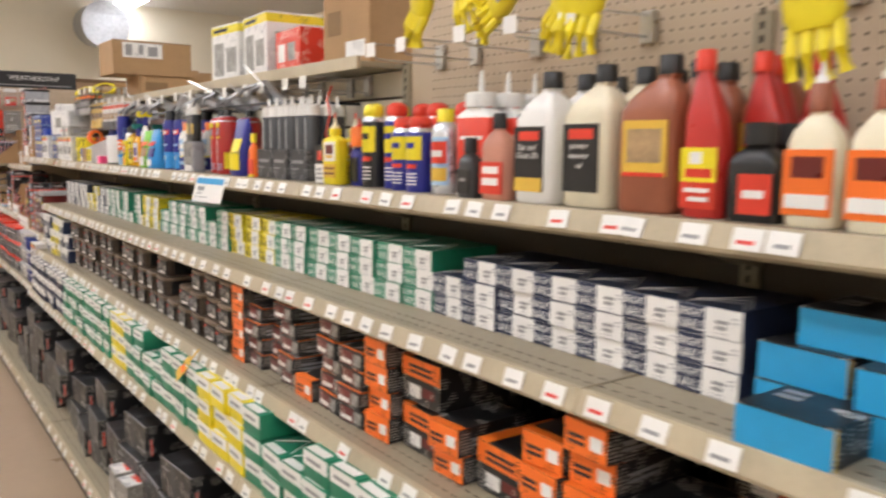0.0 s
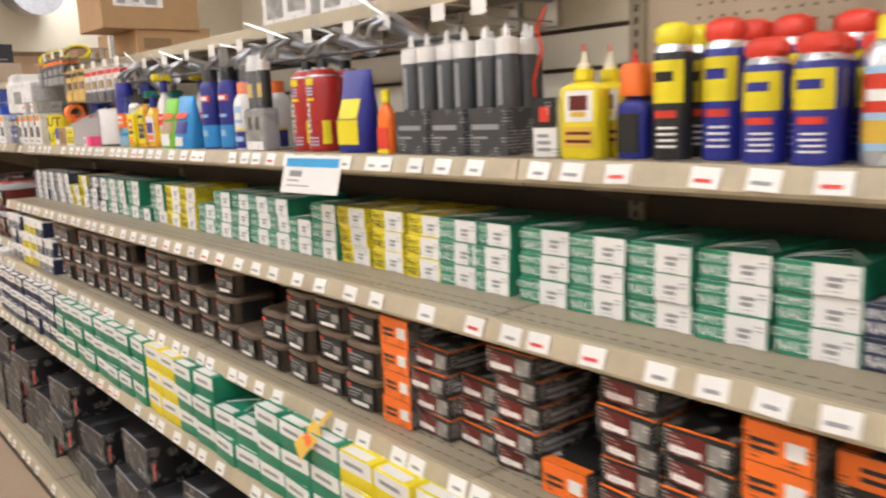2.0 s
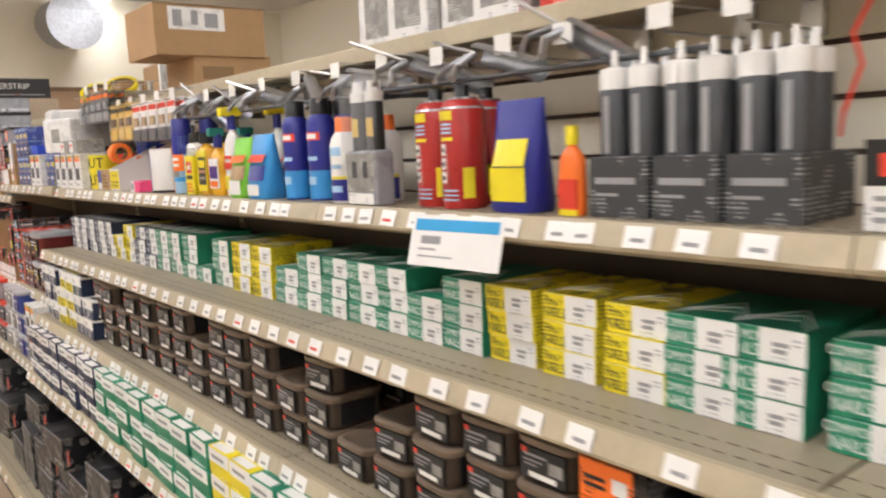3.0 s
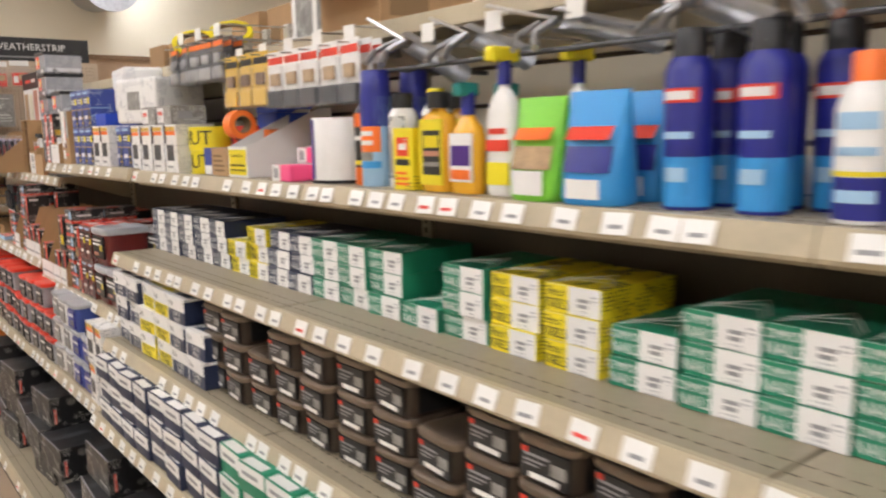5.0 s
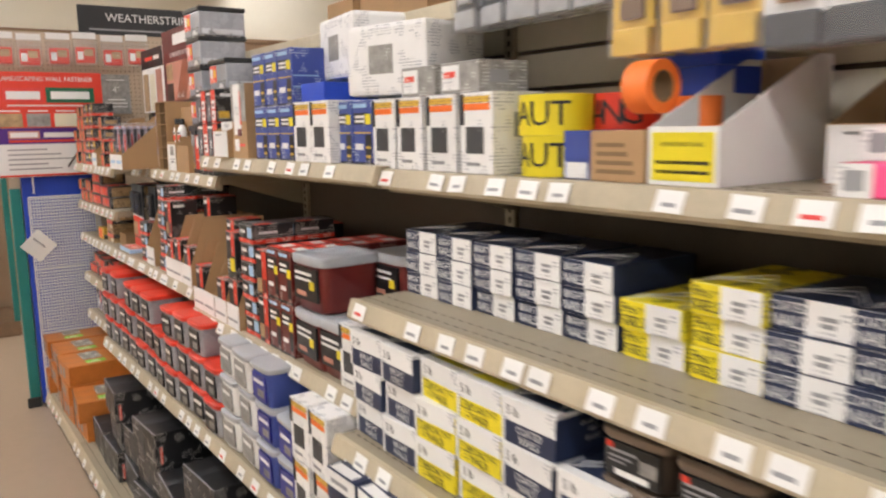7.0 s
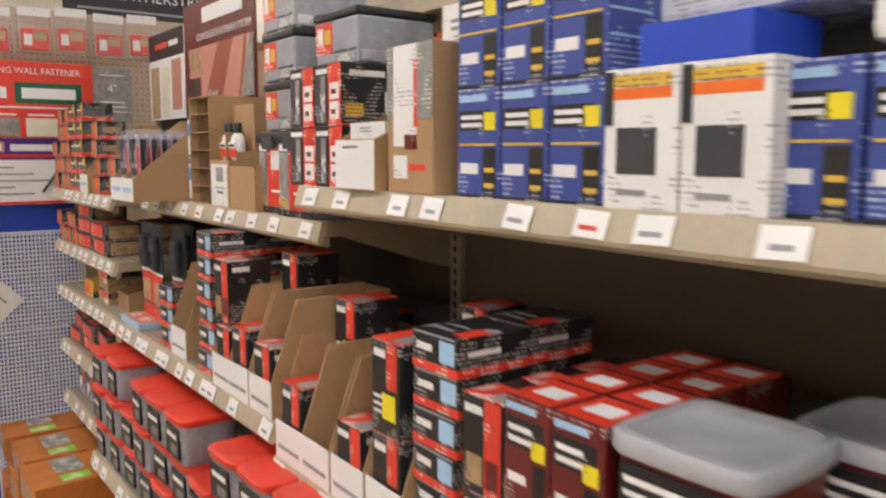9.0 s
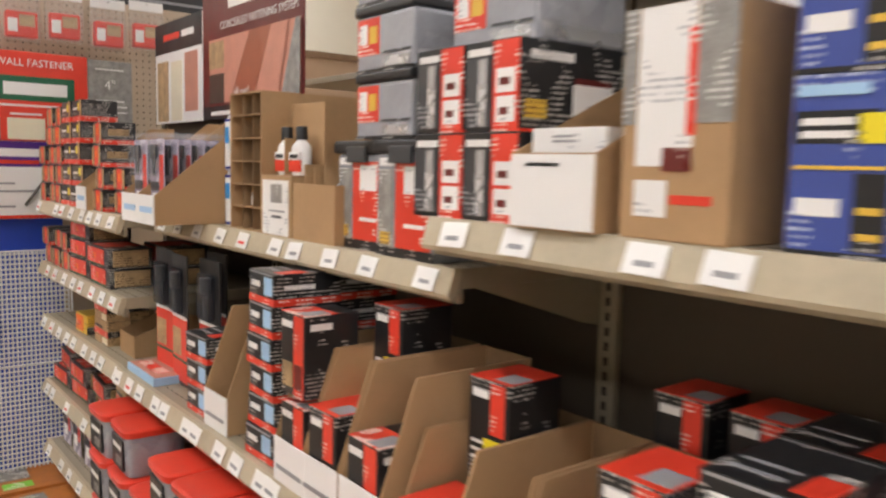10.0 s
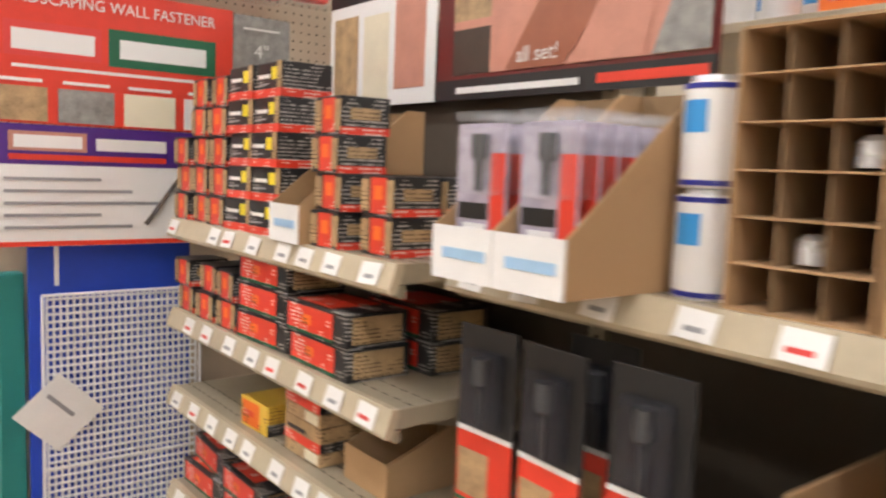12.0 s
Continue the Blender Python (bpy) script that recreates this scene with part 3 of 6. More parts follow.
def orange_carton():
    return carton("tool_carton", "orange printed carton with black end", "carton", 0.28, 0.10, 0.32, mat("dull_orange", (0.52, 0.17, 0.03), 0.45, vary=0.35, scale=12),
                  [("f", 0.0, 0, 0.12, 1, black), ("f", 0.25, 0.2, 0.4, 0.75, ink_grey), ("f", 0.5, 0.2, 0.65, 0.75, ink_grey), ("t", 0.7, 0.3, 0.9, 0.6, lime), ("t", 0.1, 0.3, 0.6, 0.6, photo_grey)], [], "orange cartons")


def bulb_box():
    return carton("small_carton", "pale grey and red carton on the base shelf", "carton", 0.12, 0.2, 0.14, photo_grey,
                  [("t", 0.05, 0.05, 0.95, 0.95, white), ("t", 0.15, 0.35, 0.85, 0.6, red), ("f", 0.1, 0.1, 0.9, 0.5, white)], [], "")


y = 1.5
i = 0
while y < 8.35:
    for k in range((3, 2, 3, 1, 2, 3, 2)[i % 7]):
        put("case", black_case, 1.10 + R.uniform(0, 0.06), y, 0.1355 + k * 0.1308, 0, 5)
    y += 0.285
    i += 1
for y, k in ((8.62, 0), (8.62, 1), (8.92, 0), (8.92, 1), (8.92, 2), (9.22, 0), (9.22, 1), (9.22, 2), (9.54, 0), (9.54, 1), (9.54, 2)):
    put("ocarton", orange_carton, 1.06 + R.uniform(0, 0.04), y, 0.1355 + k * 0.1008, 0, 5)
for y in (3.35, 3.5):
    put("bulb", bulb_box, 1.05, y, 0.1355, 0, 6)


# ---- bottles and cans on the top shelf ----
ZT = 1.5155


def can(name, label, r, h, body_m, cap_m, cap_h, bands=(), dome=0.022, capr=0.8, group="spray cans"):
    """A spray can with a domed shoulder and a cap; bands are (z0, z1, half angle, material) round the front."""
    e = thing(name, label, "spray can", group)
    part("body", loft(B(), [(0, r * 0.96, r * 0.96), (0.004, r, r), (h - dome, r, r), (h - dome * 0.45, r * 0.86, r * 0.86), (h, r * 0.6, r * 0.6)], 22, cx=r), body_m, e, smooth=True)
    part("cap", loft(B(), [(h - dome * 0.5, r * capr, r * capr), (h + cap_h * 0.9, r * capr * 0.97, r * capr * 0.97), (h + cap_h, r * capr * 0.85, r * capr * 0.85)], 22, cx=r), cap_m, e, smooth=True)
    for j, (z0, z1, ang, m) in enumerate(bands):
        rr = r * (1.006 + 0.006 * j)
        part("label", loft(B(), [(z0, rr, rr), (z1, rr, rr)], 16, arc=(-ang, ang), caps=False, cx=r), m, e, smooth=True)
    return e


def band(e, r, z0, z1, a0, a1, m, out=1.010):
    """A patch of printing round a can between two angles."""
    part("label", loft(B(), [(z0, r * out, r * out), (z1, r * out, r * out)], 8, arc=(a0, a1), caps=False, cx=r), m, e, smooth=True)


def smart_can(r, h, body_m, cap_m, shield):
    def make():
        e = thing("spray_can", "blue lubricant spray can with yellow shield and tilting cap", "spray can", "lubricant cans")
        part("body", loft(B(), [(0, r, r), (0.004, r, r), (h * 0.86, r, r), (h * 0.92, r * 0.82, r * 0.82), (h * 0.93, r * 0.5, r * 0.5)], 22, cx=r), body_m, e, smooth=True)
        part("dome", loft(B(), [(h * 0.862, r * 1.01, r * 1.01), (h * 0.92, r * 0.84, r * 0.84), (h * 0.94, r * 0.5, r * 0.5)], 22, cx=r), silver, e, smooth=True)
        bm = loft(B(), [(h * 0.92, r * 0.62, r * 0.8), (h * 0.97, r * 0.72, r * 1.0), (h * 1.06, r * 0.6, r * 0.95), (h * 1.1, r * 0.3, r * 0.5)], 16, 2.6, cx=r)
        part("cap", bm, cap_m, e, smooth=True)
        part("shield", loft(B(), [(h * 0.46, r * 1.008, r * 1.008), (h * 0.52, r * 1.008, r * 1.008), (h * 0.8, r * 1.008, r * 1.008)], 14, arc=(-62, 62), caps=False, cx=r), shield, e, smooth=True)
        part("emblem", loft(B(), [(h * 0.63, r * 1.02, r * 1.02), (h * 0.71, r * 1.02, r * 1.02)], 12, arc=(-30, 34), caps=False, cx=r), body_m, e, smooth=True)
        part("red_line", loft(B(), [(h * 0.34, r * 1.012, r * 1.012), (h * 0.4, r * 1.012, r * 1.012)], 12, arc=(-40, 30), caps=False, cx=r), red, e, smooth=True)
        for k in range(4):
            part("small_print", loft(B(), [(h * (0.1 + 0.05 * k), r * 1.012, r * 1.012), (h * (0.12 + 0.05 * k), r * 1.012, r * 1.012)], 10, arc=(-40, 25 - 8 * (k % 2)), caps=False, cx=r), white, e)
        return e
    return make


def jug(name, label, w, d, h, body_m, cap_m, prints, neck=0.6, power=4.0, off=0.0, group="", capw=0.3, category="bottle", shoulder=0.72, caph=0.028):
    """A moulded bottle with a rounded square body, sloping shoulder and screw cap; prints are (y0, y1, z0, z1, material) on the front."""
    e = thing(name, label, category, group)
    hw, hd = w / 2, d / 2
    bm = loft(B(), [(0, hd * 0.9, hw * 0.92), (0.006, hd, hw), (h * shoulder, hd, hw), (h * (shoulder + 0.4 * (0.95 - shoulder)), hd * 0.9, hw * 0.86), (h * (shoulder + 0.82 * (0.95 - shoulder)), hd * 0.62, hw * 0.52), (h * 0.95, hd * 0.42, hw * capw), (h, hd * 0.42, hw * capw)], 28, power, cx=hd)
    if off:
        for v in bm.verts:
            t = max(0.0, v.co.z / h - shoulder) / (1 - shoulder)
            v.co.y -= off * t
    part("body", bm, body_m, e, smooth=True)
    cw = max(hw * capw * 1.2, 0.011)
    part("cap", loft(B(), [(h - 0.004, cw, cw), (h + caph * 0.9, cw * 0.97, cw * 0.97), (h + caph, cw * 0.85, cw * 0.85)], 18, cx=hd, cy=-off), cap_m, e, smooth=True)
    for j, (y0, y1, z0, z1, m) in enumerate(prints):
        part("label", box(B(), -0.0008 - 0.0005 * j, y0 * w, z0 * h, 0.003, y1 * w, z1 * h), m, e)
    return e


def nozzle(e, x, y, z0, h, m, r=0.013):
    part("nozzle", loft(B(), [(z0, r * 1.4, r * 1.4), (z0 + h * 0.35, r * 1.3, r * 1.3), (z0 + h * 0.38, r * 0.6, r * 0.6), (z0 + h, r * 0.25, r * 0.25)], 14, cx=x, cy=y), m, e, smooth=True)


def glue_orange():
    e = jug("glue_bottle", "white glue bottle with orange label and brown cap", 0.078, 0.05, 0.165, cream, oil_brown, [(-0.46, 0.46, 0.1, 0.66, orange), (-0.3, 0.3, 0.42, 0.6, maroon), (-0.4, 0.4, 0.16, 0.28, white)], power=2.8, capw=0.34, caph=0.035)
    nozzle(e, 0.025, 0, 0.2, 0.03, white, 0.007)
    return e


def oil_jug():
    return jug("oil_bottle", "copper brown motor oil bottle with black cap", 0.115, 0.075, 0.235, oil_brown, black, [(-0.38, 0.36, 0.26, 0.66, gold), (-0.3, 0.28, 0.36, 0.6, photo_tan), (-0.36, 0.34, 0.26, 0.29, red)], off=0.025)


def white_jug():
    e = white_jug_body()
    lettering("Bar and", 0.012, white, e, Matrix.Translation((-0.004, 0.006, 0.108)) @ FRONT)
    lettering("Chain Oil", 0.012, white, e, Matrix.Translation((-0.004, 0.006, 0.092)) @ FRONT)
    return e


def white_jug_body():
    return jug("oil_bottle", "white motor oil bottle with black label", 0.115, 0.075, 0.225, white, black, [(-0.32, 0.42, 0.1, 0.66, black), (-0.22, 0.3, 0.54, 0.62, red), (-0.3, 0.4, 0.1, 0.22, gold), (-0.26, 0.36, 0.34, 0.5, black)], off=0.02)


def cream_jug():
    e = cream_jug_body()
    lettering("power", 0.012, white, e, Matrix.Translation((-0.004, 0.006, 0.112)) @ FRONT)
    lettering("oil", 0.012, white, e, Matrix.Translation((-0.004, 0.006, 0.076)) @ FRONT)
    lettering("mower", 0.012, white, e, Matrix.Translation((-0.004, 0.006, 0.094)) @ FRONT)
    return e


def cream_jug_body():
    return jug("oil_bottle", "cream bottle of bar oil with black label", 0.115, 0.075, 0.23, cream, black, [(-0.32, 0.42, 0.12, 0.66, black), (-0.22, 0.3, 0.54, 0.62, red), (-0.26, 0.36, 0.34, 0.5, black)], off=0.02)


def red_bottle():
    e = jug("additive_bottle", "red fuel additive bottle with long neck", 0.075, 0.05, 0.235, mat("bottle_red", (0.5, 0.03, 0.025), 0.28, vary=0.12), red, [(-0.44, 0.44, 0.06, 0.24, red), (-0.44, 0.44, 0.24, 0.47, yellow), (-0.1, 0.2, 0.36, 0.44, white), (-0.36, 0.3, 0.27, 0.33, red), (-0.3, 0.3, 0.17, 0.2, white), (-0.3, 0.2, 0.11, 0.14, white)], power=3, shoulder=0.5, capw=0.36, off=-0.012)
    return e


def black_bottle():
    return jug("oil_bottle", "small black two cycle oil bottle", 0.085, 0.055, 0.12, black, black, [(-0.42, 0.2, 0.1, 0.6, red), (-0.3, 0.1, 0.3, 0.4, white)], power=4, capw=0.5)


def red_glue():
    e = jug("glue_bottle", "tall red glue bottle with white nozzle top", 0.12, 0.06, 0.20, red, white, [(-0.35, 0.3, 0.62, 0.66, white)], power=6, capw=0.5, shoulder=0.86)
    part("foot", loft(B(), [(0.0, 0.0305, 0.0605), (0.022, 0.0305, 0.0605)], 24, 6, cx=0.03), white, e, smooth=True)
    part("collar", loft(B(), [(0.172, 0.0305, 0.0605), (0.18, 0.028, 0.055), (0.2, 0.018, 0.02)], 24, 6, cx=0.03), white, e, smooth=True)
    nozzle(e, 0.03, 0, 0.2, 0.075, white)
    return e


def pink_bottle():
    return jug("oil_bottle", "clear bottle of pink two cycle oil", 0.08, 0.05, 0.15, salmon, black, [(-0.42, 0.42, 0.08, 0.52, red), (-0.3, 0.3, 0.36, 0.46, white), (-0.3, 0.3, 0.2, 0.3, white)], power=3, capw=0.3)


def small_black():
    return jug("oil_bottle", "small dark oil bottle with black label", 0.055, 0.045, 0.10, char, black, [(-0.38, 0.38, 0.1, 0.6, black), (-0.2, 0.2, 0.36, 0.42, ink_grey)], power=3, capw=0.45)


def yellow_bottle():
    e = jug("oil_bottle", "flat yellow oil bottle with white spout", 0.086, 0.042, 0.142, yellow, yellow, [(-0.38, 0.3, 0.46, 0.84, white), (-0.26, 0.2, 0.6, 0.78, maroon), (-0.22, 0.16, 0.52, 0.58, gold), (-0.4, 0.34, 0.14, 0.4, gold), (-0.34, 0.28, 0.3, 0.34, maroon), (-0.34, 0.28, 0.2, 0.24, maroon)], power=6, capw=0.34, shoulder=0.86, caph=0.014)
    nozzle(e, 0.021, 0, 0.152, 0.036, cream, 0.009)
    part("tip", loft(B(), [(0.186, 0.003, 0.003), (0.2, 0.0022, 0.0022)], 8, cx=0.021), red, e)
    return e


def orange_bottle():
    e = jug("oil_bottle", "dark oil bottle with orange cap", 0.06, 0.04, 0.11, deepblue, orange, [(-0.36, 0.36, 0.1, 0.7, black)], power=3, capw=0.7, shoulder=0.8, caph=0.05)
    nozzle(e, 0.02, 0, 0.155, 0.03, red, 0.006)
    return e


def tin():
    return carton("oil_tin", "small black and white household oil tin", "tin", 0.058, 0.11, 0.03, white, [("f", 0, 0.5, 1, 1, black), ("f", 0.3, 0.6, 0.7, 0.85, red)] + bars("f", 0.2, 0.1, 0.8, 0.45, 3, ink_grey), [])


def sealant_box():
    e = carton("sealant_box", "dark grey display carton of sealant tubes", "carton", 0.11, 0.095, 0.16, char, [("f", 0.1, 0.55, 0.8, 0.66, ink_grey), ("f", 0.1, 0.35, 0.5, 0.4, ink_grey)], [], "sealant cartons")
    for a, yy in ((0.035, -0.028), (0.035, 0.028), (0.09, -0.028), (0.09, 0.028), (0.14, 0.0)):
        t = part("tube", loft(B(), [(0.06, 0.024, 0.024), (0.2, 0.024, 0.024), (0.205, 0.02, 0.02)], 16, cx=a, cy=yy), char, e, "dark grey sealant tube", True)
        part("tube_top", loft(B(), [(0.2, 0.0245, 0.0245), (0.232, 0.0245, 0.0245), (0.236, 0.007, 0.007), (0.262, 0.004, 0.004)], 14, cx=a, cy=yy), white, t, smooth=True)
        part("tube_stripe", loft(B(), [(0.1, 0.0245, 0.0245), (0.19, 0.0245, 0.0245)], 5, arc=(-14, 14), caps=False, cx=a, cy=yy), ink_grey, t)
    return e


def pouch(name, label, w, h, base, prints, bulge=0.045):
    e = thing(name, label, "pouch")
    part("body", loft(B(), [(0, bulge * 0.9, w * 0.46), (0.01, bulge, w * 0.5), (h * 0.4, bulge * 0.8, w * 0.49), (h * 0.8, bulge * 0.35, w * 0.49), (h, 0.003, w * 0.5)], 24, 3, cx=bulge), base, e, smooth=True)
    for (y0, y1, z0, z1, m, arc) in prints:
        ra = bulge * (1.0 - 0.25 * (z0 / h)) * 1.03
        rb = bulge * (1.0 - 0.25 * (z0 / h)) * 1.03 if z1 < h * 0.45 else bulge * max(0.2, (1.15 - z1 / h)) * 1.1
        part("print", loft(B(), [(z0, ra, w * 0.5), (z1, rb, w * 0.5)], 10, 3, arc=(-arc, arc), caps=False, cx=bulge), m, e, smooth=True)
    return e


def blister():
    e = carton("gun_pack", "grey clamshell pack with white foot", "blister pack", 0.125, 0.12, 0.05, smoke, [("f", 0.05, 0.25, 0.95, 0.95, photo_grey), ("f", 0.1, 0.02, 0.9, 0.22, white), ("f", 0.25, 0.5, 0.4, 0.8, char), ("f", 0.6, 0.5, 0.75, 0.8, char)], [], bevel=0.008)
    for yy in (-0.032, 0.028):
        t = part("tube", loft(B(), [(0.119, 0.02, 0.02), (0.225, 0.02, 0.02), (0.23, 0.017, 0.017)], 16, cx=0.026, cy=yy), black, e, "black adhesive cartridge", True)
        part("tube_top", loft(B(), [(0.2255, 0.021, 0.021), (0.245, 0.021, 0.021), (0.25, 0.016, 0.016), (0.27, 0.014, 0.014)], 16, cx=0.026, cy=yy), white, t, smooth=True)
        part("stripe", loft(B(), [(0.15, 0.0206, 0.0206), (0.19, 0.0206, 0.0206)], 6, arc=(-40, 40), caps=False, cx=0.026, cy=yy), gold, t, smooth=True)
    part("shell", box(B(), -0.004, -0.066, 0.118, 0.0, 0.066, 0.29, 0.001), clear, e)
    return e


def cleaner(name, label, w, h, body_m, cap_m, prints, **k):
    return jug(name, label, w, w * 0.55, h, body_m, cap_m, prints, power=3, **k)


def henry_roll():
    e = thing("membrane_roll", "white roll of patching membrane with blue wrapper edge", "roll")
    part("roll", loft(B(), [(0.004, 0.074, 0.074), (0.008, 0.075, 0.075), (0.15, 0.075, 0.075), (0.153, 0.073, 0.073)], 36, cx=0.075), white, e, smooth=True)
    part("core", loft(B(), [(0, 0.076, 0.076), (0.0075, 0.076, 0.076)], 36, cx=0.075), black, e, smooth=True)
    part("blue_band", loft(B(), [(0.009, 0.0756, 0.0756), (0.149, 0.0756, 0.0756)], 6, arc=(2, 30), caps=False, cx=0.075), deepblue, e, smooth=True)
    part("red_band", loft(B(), [(0.009, 0.0756, 0.0756), (0.149, 0.0756, 0.0756)], 4, arc=(30, 44), caps=False, cx=0.075), red, e, smooth=True)
    return e


def tray(front_m, w=0.12, d=0.27, h0=0.085, h1=0.2, side_m=kraft, inner=kraft_dark, label="open cardboard display tray with sloping sides", front_print=(), steep=0.85):
    """A shelf tray with a low front and sides that rise to the back."""
    def make():
        e = thing("display_tray", label, "display tray")
        t = 0.003
        # inner faces take the darker board, shade put into the colour
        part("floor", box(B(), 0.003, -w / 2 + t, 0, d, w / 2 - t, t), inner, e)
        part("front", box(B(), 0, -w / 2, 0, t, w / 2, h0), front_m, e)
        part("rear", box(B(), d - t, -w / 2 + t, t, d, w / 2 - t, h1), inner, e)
        for s in (-1, 1):
            y0 = s * (w / 2) - (t if s > 0 else 0)
            part("side", prism(B(), [(t, 0), (d, 0), (d, h1), (d * steep, h1), (t, h0)], y0, y0 + t), side_m, e)
        for y0, y1, z0, z1, m in front_print:
            part("front_label", box(B(), -0.0012, y0 * w, z0 * h0, 0.0, y1 * w, z1 * h0), m, e)
        return e
    return make


def tape(r, hole, h, m, label="roll of plastic tape", print_m=None, words=""):
    def make():
        e = thing("tape_roll", label, "tape roll")
        bm = loft(B(), [(0, r, r), (h, r, r), (h, hole, hole), (0, hole, hole), (0, r, r)], 32, cx=r, caps=False)
        part("roll", bm, m, e, smooth=True)
        part("core", loft(B(), [(0.001, hole * 1.005, hole * 1.005), (h - 0.001, hole * 1.005, hole * 1.005), (h - 0.001, hole * 0.93, hole * 0.93), (0.001, hole * 0.93, hole * 0.93), (0.001, hole * 1.005, hole * 1.005)], 28, cx=r, caps=False), kraft_dark, e, smooth=True)
        if words:
            for ch, ang in zip(words, (48, 16, -16, -48)):
                a = radians(ang)
                lettering(ch, h * 0.62, ink_black if ang < 20 else ink_grey, e, Matrix.Translation((r - math.cos(a) * r * 1.004, math.sin(a) * r * 1.004, h * 0.5)) @ Matrix.Rotation(-a, 4, "Z") @ FRONT)
        return e
    return make


def T(make, y, x=1.41, rz=0.0, z=ZT, key=None):
    return put(key or make, make, x, y, z, rz, 2.0)


T(glue_orange, 0.895), T(glue_orange, 0.80, 1.40), T(glue_orange, 0.71, 1.41), T(glue_orange, 0.84, 1.50)
T(black_bottle, 0.985), T(black_bottle, 0.985, 1.48)
T(red_bottle, 1.075), T(red_bottle, 1.03, 1.50), T(red_bottle, 1.05, 1.57), T(red_bottle, 0.97, 1.56)
T(oil_jug, 1.185, 1.41, 6), T(oil_jug, 1.19, 1.50, 6), T(oil_jug, 1.2, 1.59, 6), T(oil_jug, 1.10, 1.62, 6)
T(cream_jug, 1.325), T(cream_jug, 1.31, 1.50), T(cream_jug, 1.31, 1.59)
T(white_jug, 1.455, 1.40), T(white_jug, 1.45, 1.49), T(white_jug, 1.45, 1.58)
T(pink_bottle, 1.565, 1.39), T(pink_bottle, 1.56, 1.45), T(small_black, 1.64, 1.375)
T(red_glue, 1.685, 1.43), T(red_glue, 1.675, 1.50), T(red_glue, 1.665, 1.57)


def silver_can():
    return can("spray_can", "silver spray can with yellow cap and red label", 0.033, 0.165, silver, yellow, 0.03, [(0.02, 0.13, 70, paleblue), (0.07, 0.12, 60, red), (0.03, 0.06, 60, gold), (0.085, 0.1, 40, white)], capr=0.62)


T(silver_can, 1.795)
wd = smart_can(0.033, 0.165, deepblue, red, yellow)
wdt = smart_can(0.033, 0.2, deepblue, red, yellow)
wdk = smart_can(0.032, 0.2, black, yellow, yellow)
for y, x in ((1.885, 1.40), (1.965, 1.41), (1.90, 1.47), (1.83, 1.48)):
    T(wd, y, x, key="wd")
for y, x in ((2.05, 1.44), (1.98, 1.52), (1.90, 1.55), (2.05, 1.52), (1.83, 1.56)):
    T(wdt, y, x, key="wdt")
for y, x in ((2.13, 1.42), (2.13, 1.50)):
    T(wdk, y, x, key="wdk")
T(orange_bottle, 2.205, 1.43), T(yellow_bottle, 2.29, 1.40), T(yellow_bottle, 2.28, 1.46), T(tin, 2.385, 1.42), T(orange_bottle, 2.21, 1.5)
T(sealant_box, 2.55, 1.43), T(sealant_box, 2.665, 1.42), T(sealant_box, 2.785, 1.42)


def orange_small():
    return cleaner("glue_bottle", "small orange and yellow bottle", 0.05, 0.12, orange, yellow, [(-0.4, 0.4, 0.1, 0.5, red), (-0.4, 0.4, 0.0, 0.08, yellow)])


def blue_bag():
    return pouch("cleaner_bag", "slumped blue plastic bag with yellow panel", 0.12, 0.2, deepblue, [(0, 0, 0.02, 0.08, yellow, 40), (0, 0, 0.082, 0.13, yellow, 34), (0, 0, 0.03, 0.07, white, 15)])


def red_can():
    e = can("spray_can", "large red fuel can with silver top and black cap", 0.045, 0.215, mat("can_red", (0.42, 0.022, 0.02), 0.3, vary=0.12), black, 0.024, [(0.012, 0.105, 0.5, white)], capr=0.33, dome=0.022)
    part("dome", loft(B(), [(0.193, 0.0456, 0.0456), (0.203, 0.039, 0.039), (0.2155, 0.0275, 0.0275), (0.2165, 0.018, 0.018)], 22, cx=0.045), silver, e, "silver dome", True)
    band(e, 0.045, 0.10, 0.186, 38, 56, yellow)
    band(e, 0.045, 0.012, 0.096, 40, 54, white)
    band(e, 0.045, 0.172, 0.19, -20, 32, yellow)
    for k in range(3):
        band(e, 0.045, 0.146 + 0.008 * k, 0.150 + 0.008 * k, -16, 30, paleblue)
        band(e, 0.045, 0.05 + 0.027 * k, 0.072 + 0.027 * k, 4, 27, white)
        band(e, 0.045, 0.056 + 0.027 * k, 0.064 + 0.027 * k, 8, 22, ink_black, 1.018)
        band(e, 0.045, 0.016 + 0.009 * k, 0.019 + 0.009 * k, -30, 30, paleblue)
    band(e, 0.045, 0.132, 0.139, -20, 30, yellow)
    band(e, 0.045, 0.02, 0.08, -74, -44, yellow)
    return e


def white_can():
    return can("spray_can", "white spray bottle with orange cap and blue foot", 0.037, 0.165, white, orange, 0.035, [(0.005, 0.055, 100, deepblue), (0.056, 0.062, 100, yellow), (0.11, 0.13, 40, paleblue), (0.08, 0.09, 40, paleblue), (0.025, 0.04, 40, paleblue)], capr=0.6, dome=0.03)


def blue_can():
    return can("spray_can", "blue pump spray can with black cap", 0.035, 0.218, deepblue, black, 0.035, [(0.005, 0.075, 110, skyblue), (0.15, 0.17, 55, red), (0.154, 0.166, 40, white), (0.1, 0.11, 40, paleblue), (0.04, 0.06, 30, paleblue)], capr=0.72, dome=0.025)


